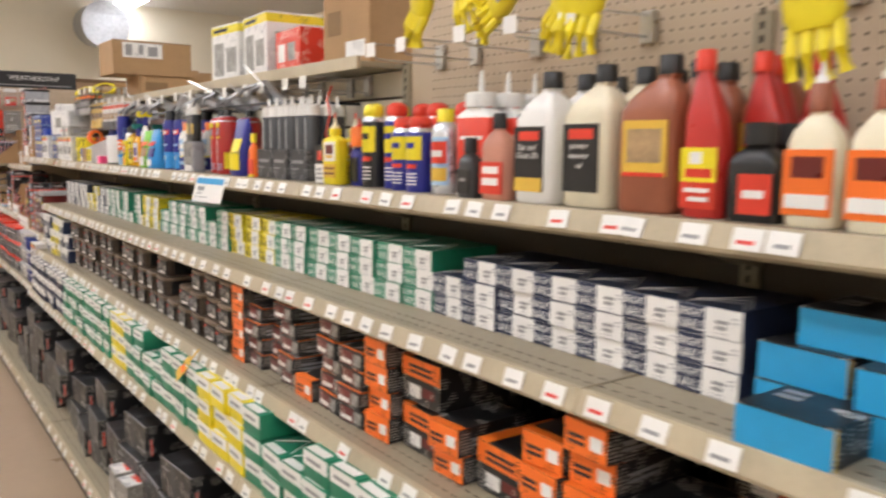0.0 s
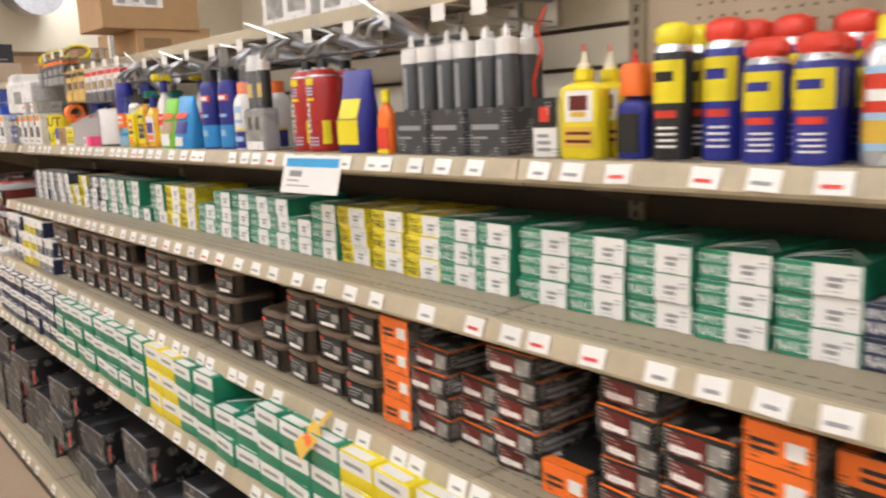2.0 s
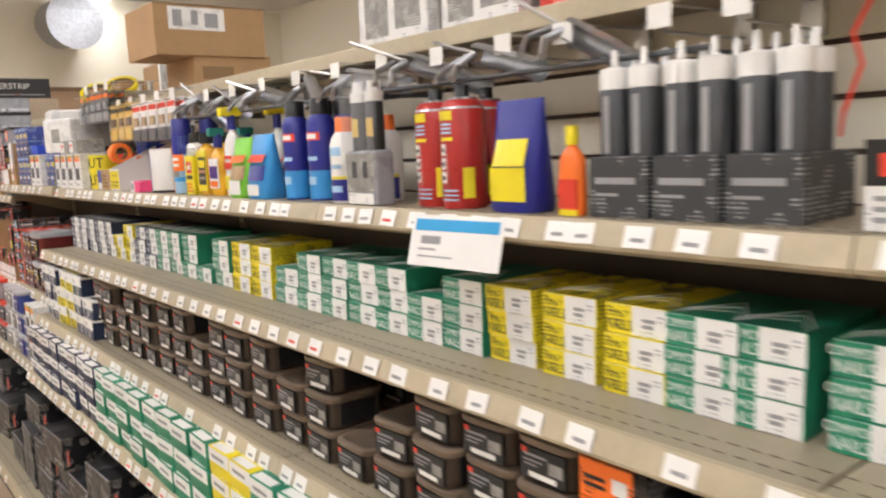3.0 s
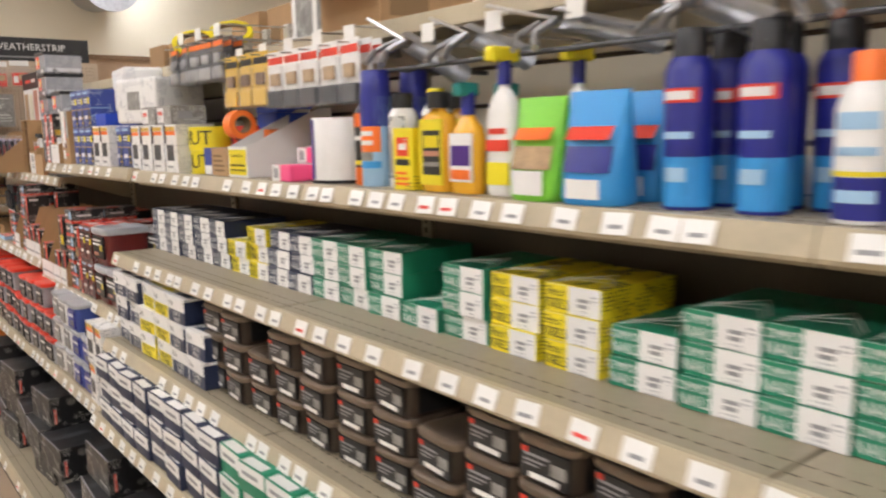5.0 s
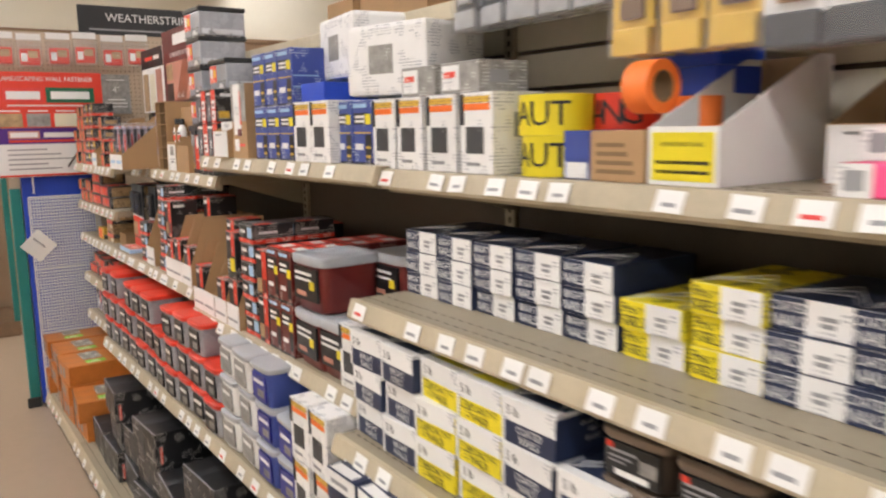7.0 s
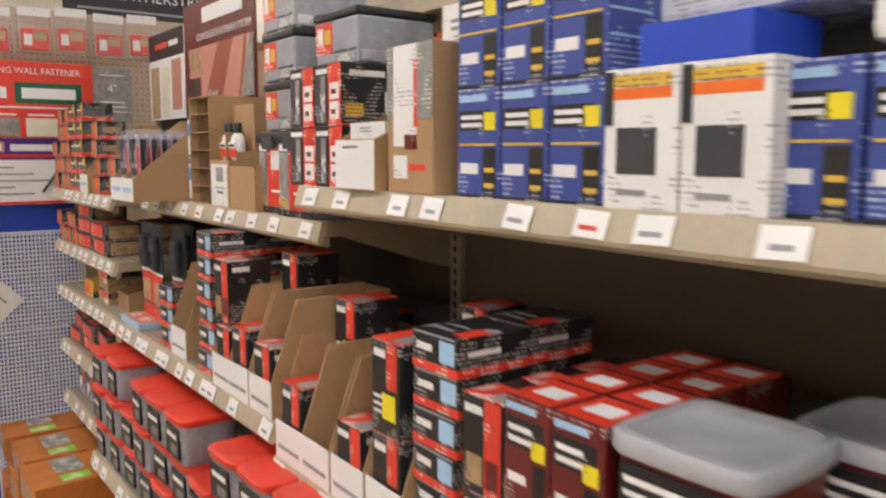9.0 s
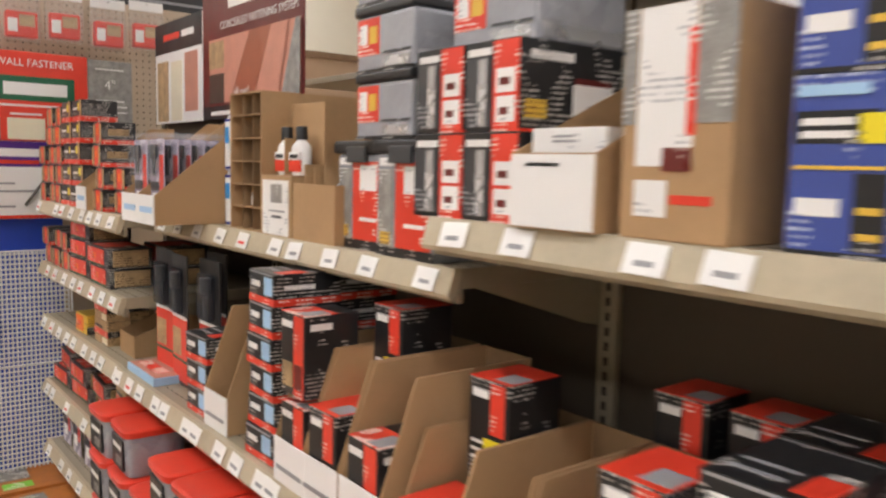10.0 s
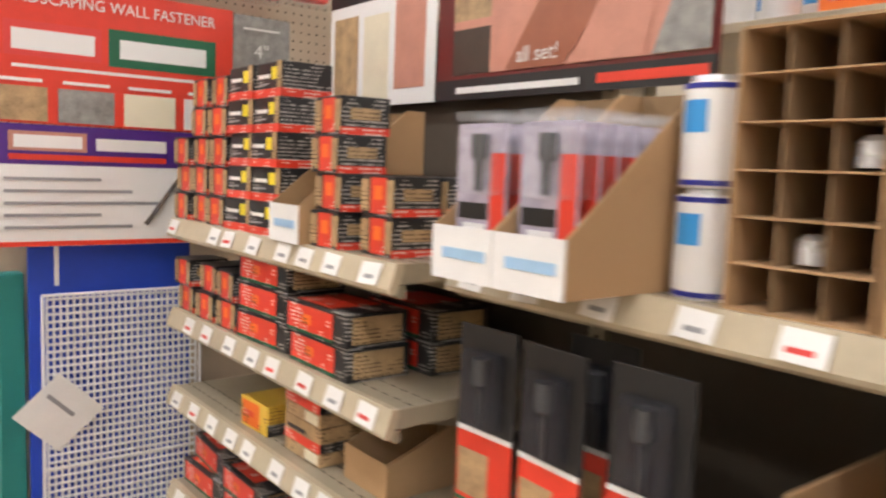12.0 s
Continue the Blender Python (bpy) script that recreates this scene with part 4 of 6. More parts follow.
def green_pouch():
    return pouch("hand_cleaner_pouch", "green hand care pouch with white panel", 0.11, 0.17, lime, [(0, 0, 0.01, 0.05, white, 30), (0, 0, 0.052, 0.09, photo_tan, 45), (0, 0, 0.1, 0.12, orange, 40)])


def blue_pouch():
    return pouch("hand_cleaner_pouch", "sky blue hand care pouch with dark panel", 0.12, 0.175, skyblue, [(0, 0, 0.01, 0.04, white, 25), (0, 0, 0.05, 0.09, deepblue, 45), (0, 0, 0.1, 0.12, red, 40)])


def white_spray():
    e = cleaner("spray_bottle", "white spray bottle with blue and yellow trigger", 0.07, 0.2, white, deepblue, [(-0.4, 0.4, 0.1, 0.3, yellow), (-0.4, 0.4, 0.4, 0.5, red), (-0.3, 0.3, 0.55, 0.6, red)], caph=0.04)
    part("trigger", box(B(), -0.02, -0.012, 0.235, 0.05, 0.012, 0.262, 0.006), yellow, e)
    return e


def amber_bottle():
    e = cleaner("cleaner_bottle", "amber cleaner bottle with blue spray top", 0.075, 0.15, amber, deepblue, [(-0.42, 0.42, 0.15, 0.75, white), (-0.36, 0.36, 0.35, 0.6, purple), (-0.36, 0.36, 0.18, 0.3, orange)], caph=0.04)
    part("trigger", box(B(), -0.01, -0.012, 0.18, 0.04, 0.012, 0.205, 0.006), teal, e)
    return e


def goo_bottle():
    return cleaner("cleaner_bottle", "yellow adhesive remover bottle with black label", 0.08, 0.165, amber, black, [(-0.44, 0.44, 0.08, 0.85, yellow), (-0.38, 0.3, 0.2, 0.72, black), (-0.32, 0.24, 0.52, 0.66, yellow), (-0.34, 0.26, 0.42, 0.48, salmon), (-0.34, 0.26, 0.3, 0.35, photo_grey)], capw=0.48, shoulder=0.84)


def goo_can():
    return carton("solvent_tin", "yellow solvent tin with red disc", "tin", 0.066, 0.125, 0.036, yellow, [("f", 0.2, 0.55, 0.8, 0.85, red), ("f", 0.3, 0.65, 0.7, 0.75, white), ("f", 0.15, 0.4, 0.85, 0.5, black)] + bars("f", 0.15, 0.08, 0.85, 0.34, 3, orange), [])


def grey_can():
    return can("spray_can", "silver spray can with black top", 0.032, 0.17, white, black, 0.028, [(0.02, 0.15, 60, silver), (0.03, 0.1, 20, ink_grey)], capr=0.7)


def yellow_top():
    return can("spray_can", "dark spray can with yellow cap", 0.031, 0.175, white, yellow, 0.03, [(0.12, 0.15, 80, black), (0.02, 0.11, 70, yellow)], capr=0.62)


def foam_can():
    return can("spray_can", "tall blue and orange foam spray can", 0.034, 0.205, paleblue, deepblue, 0.045, [(0.13, 0.2, 120, deepblue), (0.075, 0.13, 70, orange), (0.09, 0.1, 40, white), (0.11, 0.12, 40, white), (0.04, 0.055, 70, skyblue), (0.056, 0.075, 40, photo_grey)], capr=0.96, dome=0.012)


def black_can():
    return can("spray_can", "black and orange foam can", 0.031, 0.18, black, black, 0.03, [(0.0, 0.04, 70, orange), (0.045, 0.055, 70, yellow), (0.13, 0.16, 60, orange), (0.1, 0.11, 50, white)], capr=0.6)


T(orange_small, 2.88), T(blue_bag, 3.02, 1.40)
T(red_can, 3.19), T(red_can, 3.285, 1.42), T(red_can, 3.23, 1.51)
T(blister, 3.47, 1.39), T(white_can, 3.60, 1.40), T(white_can, 3.53, 1.47), T(white_can, 3.6, 1.5)
T(blue_can, 3.74, 1.42), T(blue_can, 3.85, 1.41), T(blue_can, 3.76, 1.50), T(blue_can, 3.68, 1.51), T(blue_can, 3.84, 1.49)
T(blue_pouch, 3.995, 1.38), T(green_pouch, 4.115, 1.38), T(blue_pouch, 3.99, 1.48), T(white_spray, 4.225, 1.42), T(white_spray, 4.15, 1.53)
T(amber_bottle, 4.315, 1.41), T(amber_bottle, 4.3, 1.5), T(goo_bottle, 4.405, 1.41), T(goo_bottle, 4.41, 1.47), T(goo_can, 4.485, 1.40), T(yellow_top, 4.50, 1.47)
T(grey_can, 4.565, 1.43), T(foam_can, 4.64, 1.41), T(foam_can, 4.62, 1.50), T(black_can, 4.70, 1.43), T(henry_roll, 4.835, 1.40), T(black_can, 4.73, 1.52), T(henry_roll, 4.85, 1.56)


def pink_box():
    return carton("tape_box", "pink flagging tape in a small white sleeve", "carton", 0.1, 0.04, 0.07, pink, [("f", 0.0, 0.0, 0.45, 1, white), ("f", 0.1, 0.2, 0.35, 0.8, ink_grey)], [], bevel=0.004)


def kraft_small():
    return carton("tape_carton", "small kraft carton with printed lines", "carton", 0.115, 0.08, 0.24, kraft, bars("f", 0.12, 0.15, 0.88, 0.85, 4, kraft_dark), [])


def blue_small():
    return carton("small_carton", "small blue carton with white label", "carton", 0.062, 0.08, 0.1, blue, [("f", 0.1, 0.02, 0.9, 0.35, white), ("t", 0, 0, 1, 1, deepblue)], [])


def blue_lid():
    return carton("small_carton", "flat royal blue box lid", "carton", 0.14, 0.045, 0.12, grid_blue, [], [])


T(pink_box, 4.985, 1.385), T(pink_box, 4.94, 1.47), T(pink_box, 5.0, 1.47, z=ZT + 0.0415)
yt = tray(white, 0.125, 0.27, 0.085, 0.19, white, kraft_dark, "white display tray with yellow label", [(-0.44, 0.44, 0.08, 0.9, yellow), (-0.38, 0.38, 0.2, 0.26, ink_black), (-0.38, 0.38, 0.36, 0.42, ink_black), (-0.3, 0.3, 0.66, 0.74, ink_black)])
T(yt, 5.27, 1.40, key="yt")
T(kraft_small, 5.397, 1.40)
o = put("otape", tape(0.042, 0.025, 0.05, bright_orange, "bright orange flagging tape roll"), 1.43, 5.36, ZT + 0.135, 0, 0)
o.matrix_basis = pose(1.43, 5.41, ZT + 0.123, 0, -35, 0) @ pose(0, 0, 0, 90, 0, 0)
put("otape", None, 1.50, 5.36, ZT + 0.0815), put("otape", None, 1.56, 5.40, ZT + 0.0815)
T(blue_small, 5.49, 1.405), T(blue_lid, 5.40, 1.56, z=ZT + 0.135), T(blue_lid, 5.40, 1.56, z=ZT + 0.181)
ct = tape(0.068, 0.038, 0.072, yellow, "yellow barricade tape roll with black capitals", words="CAUT")
T(ct, 5.60, 1.40, key="ct"), T(ct, 5.60, 1.40, 8, ZT + 0.0725, key="ct")
rt = tape(0.06, 0.036, 0.072, red, "red barricade tape roll with black capitals", words="DANG")
T(rt, 5.52, 1.50, z=ZT + 0.0725, key="rt"), T(rt, 5.52, 1.50, key="rt")


def white_screw():
    return carton("screw_carton", "white carton of deck screws with orange band and dark window", "carton", 0.10, 0.155, 0.13, white, [("f", 0.0, 0.78, 0.9, 0.86, orange), ("f", 0.0, 0.87, 0.9, 0.95, gold), ("f", 0.18, 0.25, 0.72, 0.58, char), ("f", 0.2, 0.1, 0.6, 0.14, ink_grey), ("f", 0.0, 0.6, 0.12, 0.98, ink_black), ("s", 0.4, 0.45, 0.7, 0.75, ink_grey)], [], "white screw cartons")


def blue_screw():
    return carton("screw_carton", "blue carton of structural screws with yellow disc", "carton", 0.088, 0.15, 0.13, blue, [("f", 0.04, 0.62, 0.8, 0.8, black), ("f", 0.1, 0.72, 0.6, 0.76, white), ("f", 0.1, 0.65, 0.6, 0.69, white), ("f", 0.64, 0.62, 0.9, 0.78, yellow), ("f", 0.05, 0.48, 0.9, 0.5, gold), ("f", 0.62, 0.04, 0.92, 0.46, black), ("f", 0.66, 0.1, 0.88, 0.14, gold), ("f", 0.66, 0.24, 0.88, 0.28, gold), ("f", 0.08, 0.22, 0.5, 0.32, white), ("f", 0.06, 0.88, 0.7, 0.94, paleblue), ("s", 0.02, 0.3, 0.6, 0.32, paleblue), ("s", 0.02, 0.5, 0.6, 0.52, paleblue), ("f", 0.0, 0.0, 1.0, 0.03, black)], [], "blue screw cartons")


def silver_box():
    return carton("screw_carton", "grey carton with dark print lying on others", "carton", 0.13, 0.06, 0.12, photo_grey, [("f", 0.05, 0.1, 0.5, 0.9, white), ("f", 0.1, 0.5, 0.4, 0.7, red), ("s", 0.2, 0.3, 0.6, 0.7, ink_grey)], [])


def white_sack():
    e = carton("parts_carton", "large white glossy carton lying askew on the boxes", "carton", 0.26, 0.16, 0.2, white, [("f", 0.3, 0.3, 0.6, 0.7, photo_grey), ("s", 0, 0, 1, 0.15, char)], [], bevel=0.012)
    return e


for i, y in enumerate((5.74, 5.86, 5.98, 6.09)):
    T(white_screw, y, 1.385)
T(silver_box, 5.80, 1.39, z=ZT + 0.156), T(silver_box, 5.95, 1.39, z=ZT + 0.156)
for y in (6.185, 6.28):
    T(blue_screw, y, 1.385, z=1.5225)
T(white_sack, 6.10, 1.40, 12, 1.68), T(white_sack, 6.42, 1.44, -10, 1.735)
for y in (6.355, 6.46):
    T(white_screw, y, 1.355, z=1.5225)
T(blue_lid, 6.40, 1.36, z=1.678)
for k in range(2):
    for j, y in enumerate((6.555, 6.648, 6.741)):
        T(blue_screw, y, 1.355, z=1.5225 + k * 0.1505)
for y in (6.56, 6.65, 6.741):
    T(blue_screw, y, 1.49, z=1.5225), T(blue_screw, y, 1.49, z=1.673)


def kraft_stand():
    return carton("display_carton", "upright kraft display carton with white printed window", "carton", 0.125, 0.225, 0.1, kraft, [("f", 0.14, 0.32, 0.66, 1, white), ("f", 0.6, 0.45, 0.68, 0.9, red), ("f", 0.0, 0.5, 0.12, 1, photo_grey), ("f", 0.68, 0.5, 1, 1, photo_grey), ("f", 0.14, 0.1, 0.45, 0.26, white), ("f", 0.48, 0.16, 0.85, 0.2, red), ("f", 0.4, 0.3, 0.66, 0.4, maroon)], [])


T(kraft_stand, 6.895, 1.345, z=1.5225)
tall_white = carton("parts_carton", "tall plain white carton behind a kraft display", "carton", 0.12, 0.30, 0.13, white, bars("f", 0.2, 0.86, 0.7, 0.94, 2, ink_grey))
tall_white.matrix_basis = pose(1.452, 6.895, 1.5225, 0, 0, 1)
kt = tray(kraft, 0.125, 0.25, 0.085, 0.18, kraft, kraft_dark, "kraft display tray with white label", [(-0.49, 0.49, 0.02, 0.98, white), (-0.1, 0.3, 0.82, 0.87, ink_grey)])
T(kt, 7.045, 1.335, z=1.5225, key="kt"), T(kt, 5.08, 1.55, key="kt")
white_insert = carton("parts_carton", "plain white carton standing in a kraft tray", "carton", 0.11, 0.11, 0.09, white, bars("f", 0.3, 0.85, 0.6, 0.95, 2, ink_grey))
white_insert.matrix_basis = pose(1.36, 7.045, 1.526, 0, 0, 1)


def plug_pack():
    """A black and red kit carton with a clear front tube and a printed house."""
    return carton("kit_carton", "black and red fastener kit carton with clear window", "carton", 0.1, 0.11, 0.18, black, [("f", 0.54, 0.0, 1.0, 0.98, red), ("f", 0.6, 0.1, 0.94, 0.38, white), ("f", 0.6, 0.42, 0.94, 0.68, white), ("f", 0.66, 0.18, 0.82, 0.26, maroon), ("f", 0.66, 0.5, 0.84, 0.58, maroon), ("f", 0.04, 0.06, 0.5, 0.82, char), ("f", 0.27, 0.06, 0.42, 0.8, silver), ("f", 0.06, 0.84, 0.5, 0.92, white), ("s", 0.1, 0.78, 0.5, 0.88, white), ("s", 0.5, 0.2, 0.9, 0.55, white), ("s", 0.05, 0.15, 0.25, 0.35, gold), ("s", 0.52, 0.55, 0.88, 0.62, maroon), ("s", 0, 0.0, 1, 0.03, red)], [], "kit cartons")


def kit_bin():
    e = carton("kit_bin", "clear grey kit bin with black lid and red front card", "bin", 0.15, 0.16, 0.17, smoke, [("f", 0.0, 0.0, 1, 0.1, black), ("f", 0.35, 0.1, 0.95, 0.92, red), ("f", 0.5, 0.62, 0.85, 0.88, white), ("f", 0.5, 0.3, 0.85, 0.34, white), ("f", 0.05, 0.1, 0.3, 0.85, photo_grey), ("f", 0.06, 0.88, 0.32, 0.96, white), ("f", 0.08, 0.12, 0.26, 0.24, gold), ("s", 0.1, 0.2, 0.5, 0.7, photo_grey)], [], "kit bins", bevel=0.006)
    part("lid", box(B(), -0.006, -0.081, 0.1605, 0.176, 0.081, 0.182, 0.005), black, e)
    part("latch", box(B(), -0.011, -0.03, 0.145, -0.0065, 0.03, 0.172, 0.002), char, e)
    return e


def grey_bin():
    e = carton("kit_bin", "clear grey plug bin with black lid and small red label", "bin", 0.16, 0.088, 0.17, mat("bin_grey", (0.34, 0.35, 0.38), 0.22, vary=0.25, scale=9), [("f", 0.02, 0.3, 0.42, 0.95, red), ("f", 0.06, 0.5, 0.2, 0.85, white), ("f", 0.24, 0.5, 0.38, 0.8, gold), ("f", 0.0, 0.0, 1, 0.05, black), ("f", 0.5, 0.3, 0.95, 0.34, char), ("f", 0.5, 0.08, 0.95, 0.24, silver), ("s", 0.05, 0.1, 0.95, 0.3, silver), ("s", 0, 0, 1, 0.05, black)], [], "kit bins", bevel=0.006)
    part("lid", box(B(), -0.004, -0.082, 0.0885, 0.174, 0.082, 0.104, 0.004), black, e)
    return e


for k in range(2):
    for y in (7.164, 7.266):
        T(plug_pack, y, 1.35, z=1.5225 + k * 0.1105)
T(kit_bin, 7.41, 1.40, z=1.4475), T(kit_bin, 7.40, 1.575, z=1.4475)
for k in range(4):
    T(grey_bin, 7.47, 1.40, z=1.6305 + k * 0.1045)
T(grey_bin, 7.22, 1.40, z=1.7445)

# ---- second gondola: maroon tubs, deck screw cartons and kraft trays ----
def maroon_box():
    return carton("screw_carton", "maroon carton of deck screws with yellow disc", "carton", 0.082, 0.145, 0.09, maroon, [("f", 0.04, 0.56, 0.86, 0.82, black), ("f", 0.1, 0.7, 0.62, 0.75, white), ("f", 0.1, 0.6, 0.62, 0.65, white), ("f", 0.62, 0.5, 0.9, 0.66, yellow), ("f", 0.1, 0.24, 0.5, 0.32, white), ("f", 0.65, 0.1, 0.9, 0.46, black), ("f", 0.06, 0.88, 0.7, 0.94, paleblue), ("t", 0.05, 0.05, 0.95, 0.95, red), ("t", 0.25, 0.3, 0.8, 0.7, white), ("f", 0, 0, 1, 0.05, black)], [], "maroon screw cartons")


def maroon_tub():
    e = thing("screw_tub", "maroon clear plastic tub of screws with grey lid", "tub", "maroon tubs")
    part("tub", loft(B(), [(0, 0.075, 0.075), (0.006, 0.08, 0.08), (0.125, 0.086, 0.086)], 28, 6, cx=0.09), maroon, e, smooth=True)
    part("lid", loft(B(), [(0.122, 0.091, 0.091), (0.126, 0.093, 0.093), (0.142, 0.093, 0.093), (0.146, 0.09, 0.09), (0.147, 0.08, 0.08), (0.143, 0.076, 0.076)], 28, 6, cx=0.09), grey_lid, e, "pale grey lid", True)
    for n, y0, y1, z0, z1, m in (("label", -0.06, 0.066, 0.03, 0.115, black), ("label_print", -0.03, 0.06, 0.095, 0.102, white), ("label_print", -0.03, 0.06, 0.08, 0.086, white), ("label_disc", -0.045, -0.02, 0.06, 0.082, yellow), ("label_print", 0.0, 0.05, 0.04, 0.052, salmon)):
        part(n, box(B(), 0.0 if n == "label" else -0.0008, y0, z0, 0.006, y1, z1), m, e)
    return e


def flat_box():
    return carton("screw_carton", "flat black carton with red foot and barcode", "carton", 0.105, 0.056, 0.13, black, [("f", 0, 0, 1, 0.22, red), ("f", 0.62, 0.3, 0.94, 0.85, paleblue), ("f", 0.1, 0.5, 0.45, 0.68, white), ("f", 0.05, 0.92, 0.95, 0.97, ink_grey), ("s", 0, 0, 1, 0.22, red), ("s", 0.15, 0.48, 0.6, 0.64, white), ("t", 0.72, 0.1, 1.0, 0.5, red), ("t", 0.1, 0.2, 0.6, 0.25, ink_grey), ("t", 0.1, 0.4, 0.6, 0.44, ink_grey)], [], "flat screw cartons")


def tall_box():
    return carton("screw_carton", "black and red carton with gold screw picture", "carton", 0.08, 0.135, 0.10, black, [("f", 0.55, 0, 0.95, 0.98, red), ("f", 0.05, 0.82, 0.5, 0.9, white), ("f", 0.1, 0.1, 0.5, 0.4, photo_tan), ("f", 0.6, 0.1, 0.9, 0.4, maroon), ("t", 0, 0.0, 1, 0.6, red), ("t", 0.55, 0.05, 0.95, 0.5, ink_grey), ("s", 0.1, 0.82, 0.5, 0.9, white)], [], "tall screw cartons")


def sun_box():
    return carton("screw_carton", "black and red carton with yellow starburst", "carton", 0.08, 0.15, 0.10, black, [("f", 0.55, 0.5, 0.9, 0.98, red), ("f", 0.1, 0.82, 0.5, 0.9, white), ("f", 0.4, 0.18, 0.85, 0.45, yellow), ("f", 0.08, 0.3, 0.38, 0.33, white), ("f", 0.08, 0.22, 0.38, 0.25, white), ("f", 0.08, 0.38, 0.38, 0.41, white), ("t", 0.0, 0, 1, 1, red), ("t", 0.5, 0.1, 0.95, 0.5, ink_grey)], [], "tall screw cartons")


ZB, ZC = 0.9955, 1.0605
put("wscrew_low", white_screw, 1.30, 6.13, ZB)
for y, x, k in ((6.36, 1.295, 0), (6.36, 1.30, 1), (6.25, 1.47, 0), (6.25, 1.47, 1), (6.22, 1.30, 0)):
    put("mtub", maroon_tub, x, y, ZB + k * 0.1478, 0, 3)
for j in range(4):
    for y in (6.49, 6.575):
        for k in range(2):
            put("mbox", maroon_box, 1.30 + j * 0.092, y, ZB + k * 0.1455, 0, 1)
for k in range(2):
    for j in range(3):
        put("tall", tall_box, 1.30 + j * 0.103, 6.66, ZB + 0.0005 + k * 0.1355, 0, 1.5)
for k in range(6):
    put("flat", flat_box, 1.30 + R.uniform(-0.004, 0.004), 6.765, ZB + k * 0.0565, 0, 2)
    put("flat", flat_box, 1.435, 6.77, ZB + k * 0.0565, 0, 1) if k > 2 else None
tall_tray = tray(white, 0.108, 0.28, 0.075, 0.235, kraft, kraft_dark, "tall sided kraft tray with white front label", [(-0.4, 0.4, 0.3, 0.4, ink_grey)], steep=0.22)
fill = [("sun", sun_box), ("tall", tall_box), ("flat", flat_box), ("sun", sun_box), ("tall", tall_box), ("sun", sun_box), ("tall", tall_box), ("flat", flat_box)]
for i, (y, z) in enumerate(((6.885, ZB), (7.0, ZB), (7.115, ZB), (7.22, ZB), (7.35, ZC), (7.465, ZC), (7.56, ZC))):
    put("ttray", tall_tray, 1.285, y, z, 0, 1.5)
    k, f = fill[i]
    if k != "flat":
        for j in range(2):
            put(k, f, 1.292 + j * 0.12, y, z + 0.004, 0, 1)
        if i % 3 != 1:
            put(k, f, 1.292 + (0.12 if i % 2 else 0.0), y, z + 0.004 + 0.1505, 0, 1)
for k in range(6):
    put("flat", flat_box, 1.305 + R.uniform(-0.005, 0.005), 7.71, ZC + k * 0.0565, 0, 3)
    put("flat", flat_box, 1.44, 7.72, ZC + k * 0.0565, 0, 2)
put("ttray", tall_tray, 1.30, 7.90, ZC, 0, 2)
for k in range(3):
    put("flat", flat_box, 1.31, 8.02, ZC + k * 0.0565, 0, 4)
for y in (7.15, 7.45):
    put("sun", sun_box, 1.60, y, ZB if y < 7.28 else ZC, 0, 1)


for y in (6.92, 7.03):
    for k in range(2):
        put("sun", sun_box, 1.58, y, ZB + k * 0.1505, 0, 2)


def hang_pack():
    e = thing("bit_pack", "dark blister pack with red card lower half", "blister pack", "hanging packs")
    part("card", box(B(), 0, -0.055, 0, 0.004, 0.055, 0.31, 0.0015), black, e)
    part("red_card", box(B(), -0.001, -0.053, 0.01, 0.0, 0.053, 0.16), red, e)
    part("photo", box(B(), -0.0016, -0.01, 0.07, -0.001, 0.05, 0.135), photo_tan, e)
    part("green_line", box(B(), -0.0016, -0.053, 0.058, -0.001, 0.053, 0.064), forest, e)
    part("white_line", box(B(), -0.0016, -0.053, 0.16, -0.0002, 0.053, 0.167), white, e)
    part("bubble", box(B(), -0.018, -0.035, 0.175, -0.0002, 0.035, 0.28, 0.008), mat("dark_clear", (0.05, 0.05, 0.06), 0.15, alpha=0.4), e)
    part("tool", loft(B(), [(0.175, 0.005, 0.005), (0.23, 0.006, 0.006), (0.235, 0.012, 0.012), (0.27, 0.012, 0.012)], 12, cx=-0.011), char, e, smooth=True)
    return e


for y, x in ((8.12, 1.38), (8.25, 1.36), (8.38, 1.37), (8.25, 1.45)):
    put("hpack", hang_pack, x, y, ZC + 0.0005, 0, 3)


def catalogue():
    return carton("catalogue", "thick printed catalogue lying flat", "book", 0.2, 0.02, 0.26, paleblue, [("t", 0.02, 0.02, 0.98, 0.98, salmon), ("t", 0.1, 0.3, 0.9, 0.9, photo_tan), ("t", 0.1, 0.08, 0.8, 0.2, red)], [])


put("catalogue", catalogue, 1.30, 8.36, ZC, 0, 3)


# fourth level: white, blue and red tubs
def tub2(body_m, lid_m, label, lab_m):
    def make():
        e = thing("screw_tub", label, "tub", "storage tubs")
        part("tub", loft(B(), [(0, 0.062, 0.056), (0.005, 0.066, 0.06), (0.098, 0.07, 0.064)], 24, 6, cx=0.072), body_m, e, smooth=True)
        part("lid", loft(B(), [(0.096, 0.074, 0.068), (0.1, 0.076, 0.07), (0.11, 0.076, 0.07), (0.113, 0.072, 0.066), (0.1135, 0.064, 0.058)], 24, 6, cx=0.072), lid_m, e, smooth=True)
        part("label", box(B(), -0.0004, -0.04, 0.015, 0.006, 0.045, 0.085), lab_m, e)
        part("label_print", box(B(), -0.0014, -0.03, 0.06, -0.0003, 0.035, 0.07), white if lab_m is not white else ink_black, e)
        part("label_print", box(B(), -0.0014, -0.03, 0.025, -0.0003, 0.01, 0.045), photo_grey, e)
        return e
    return make


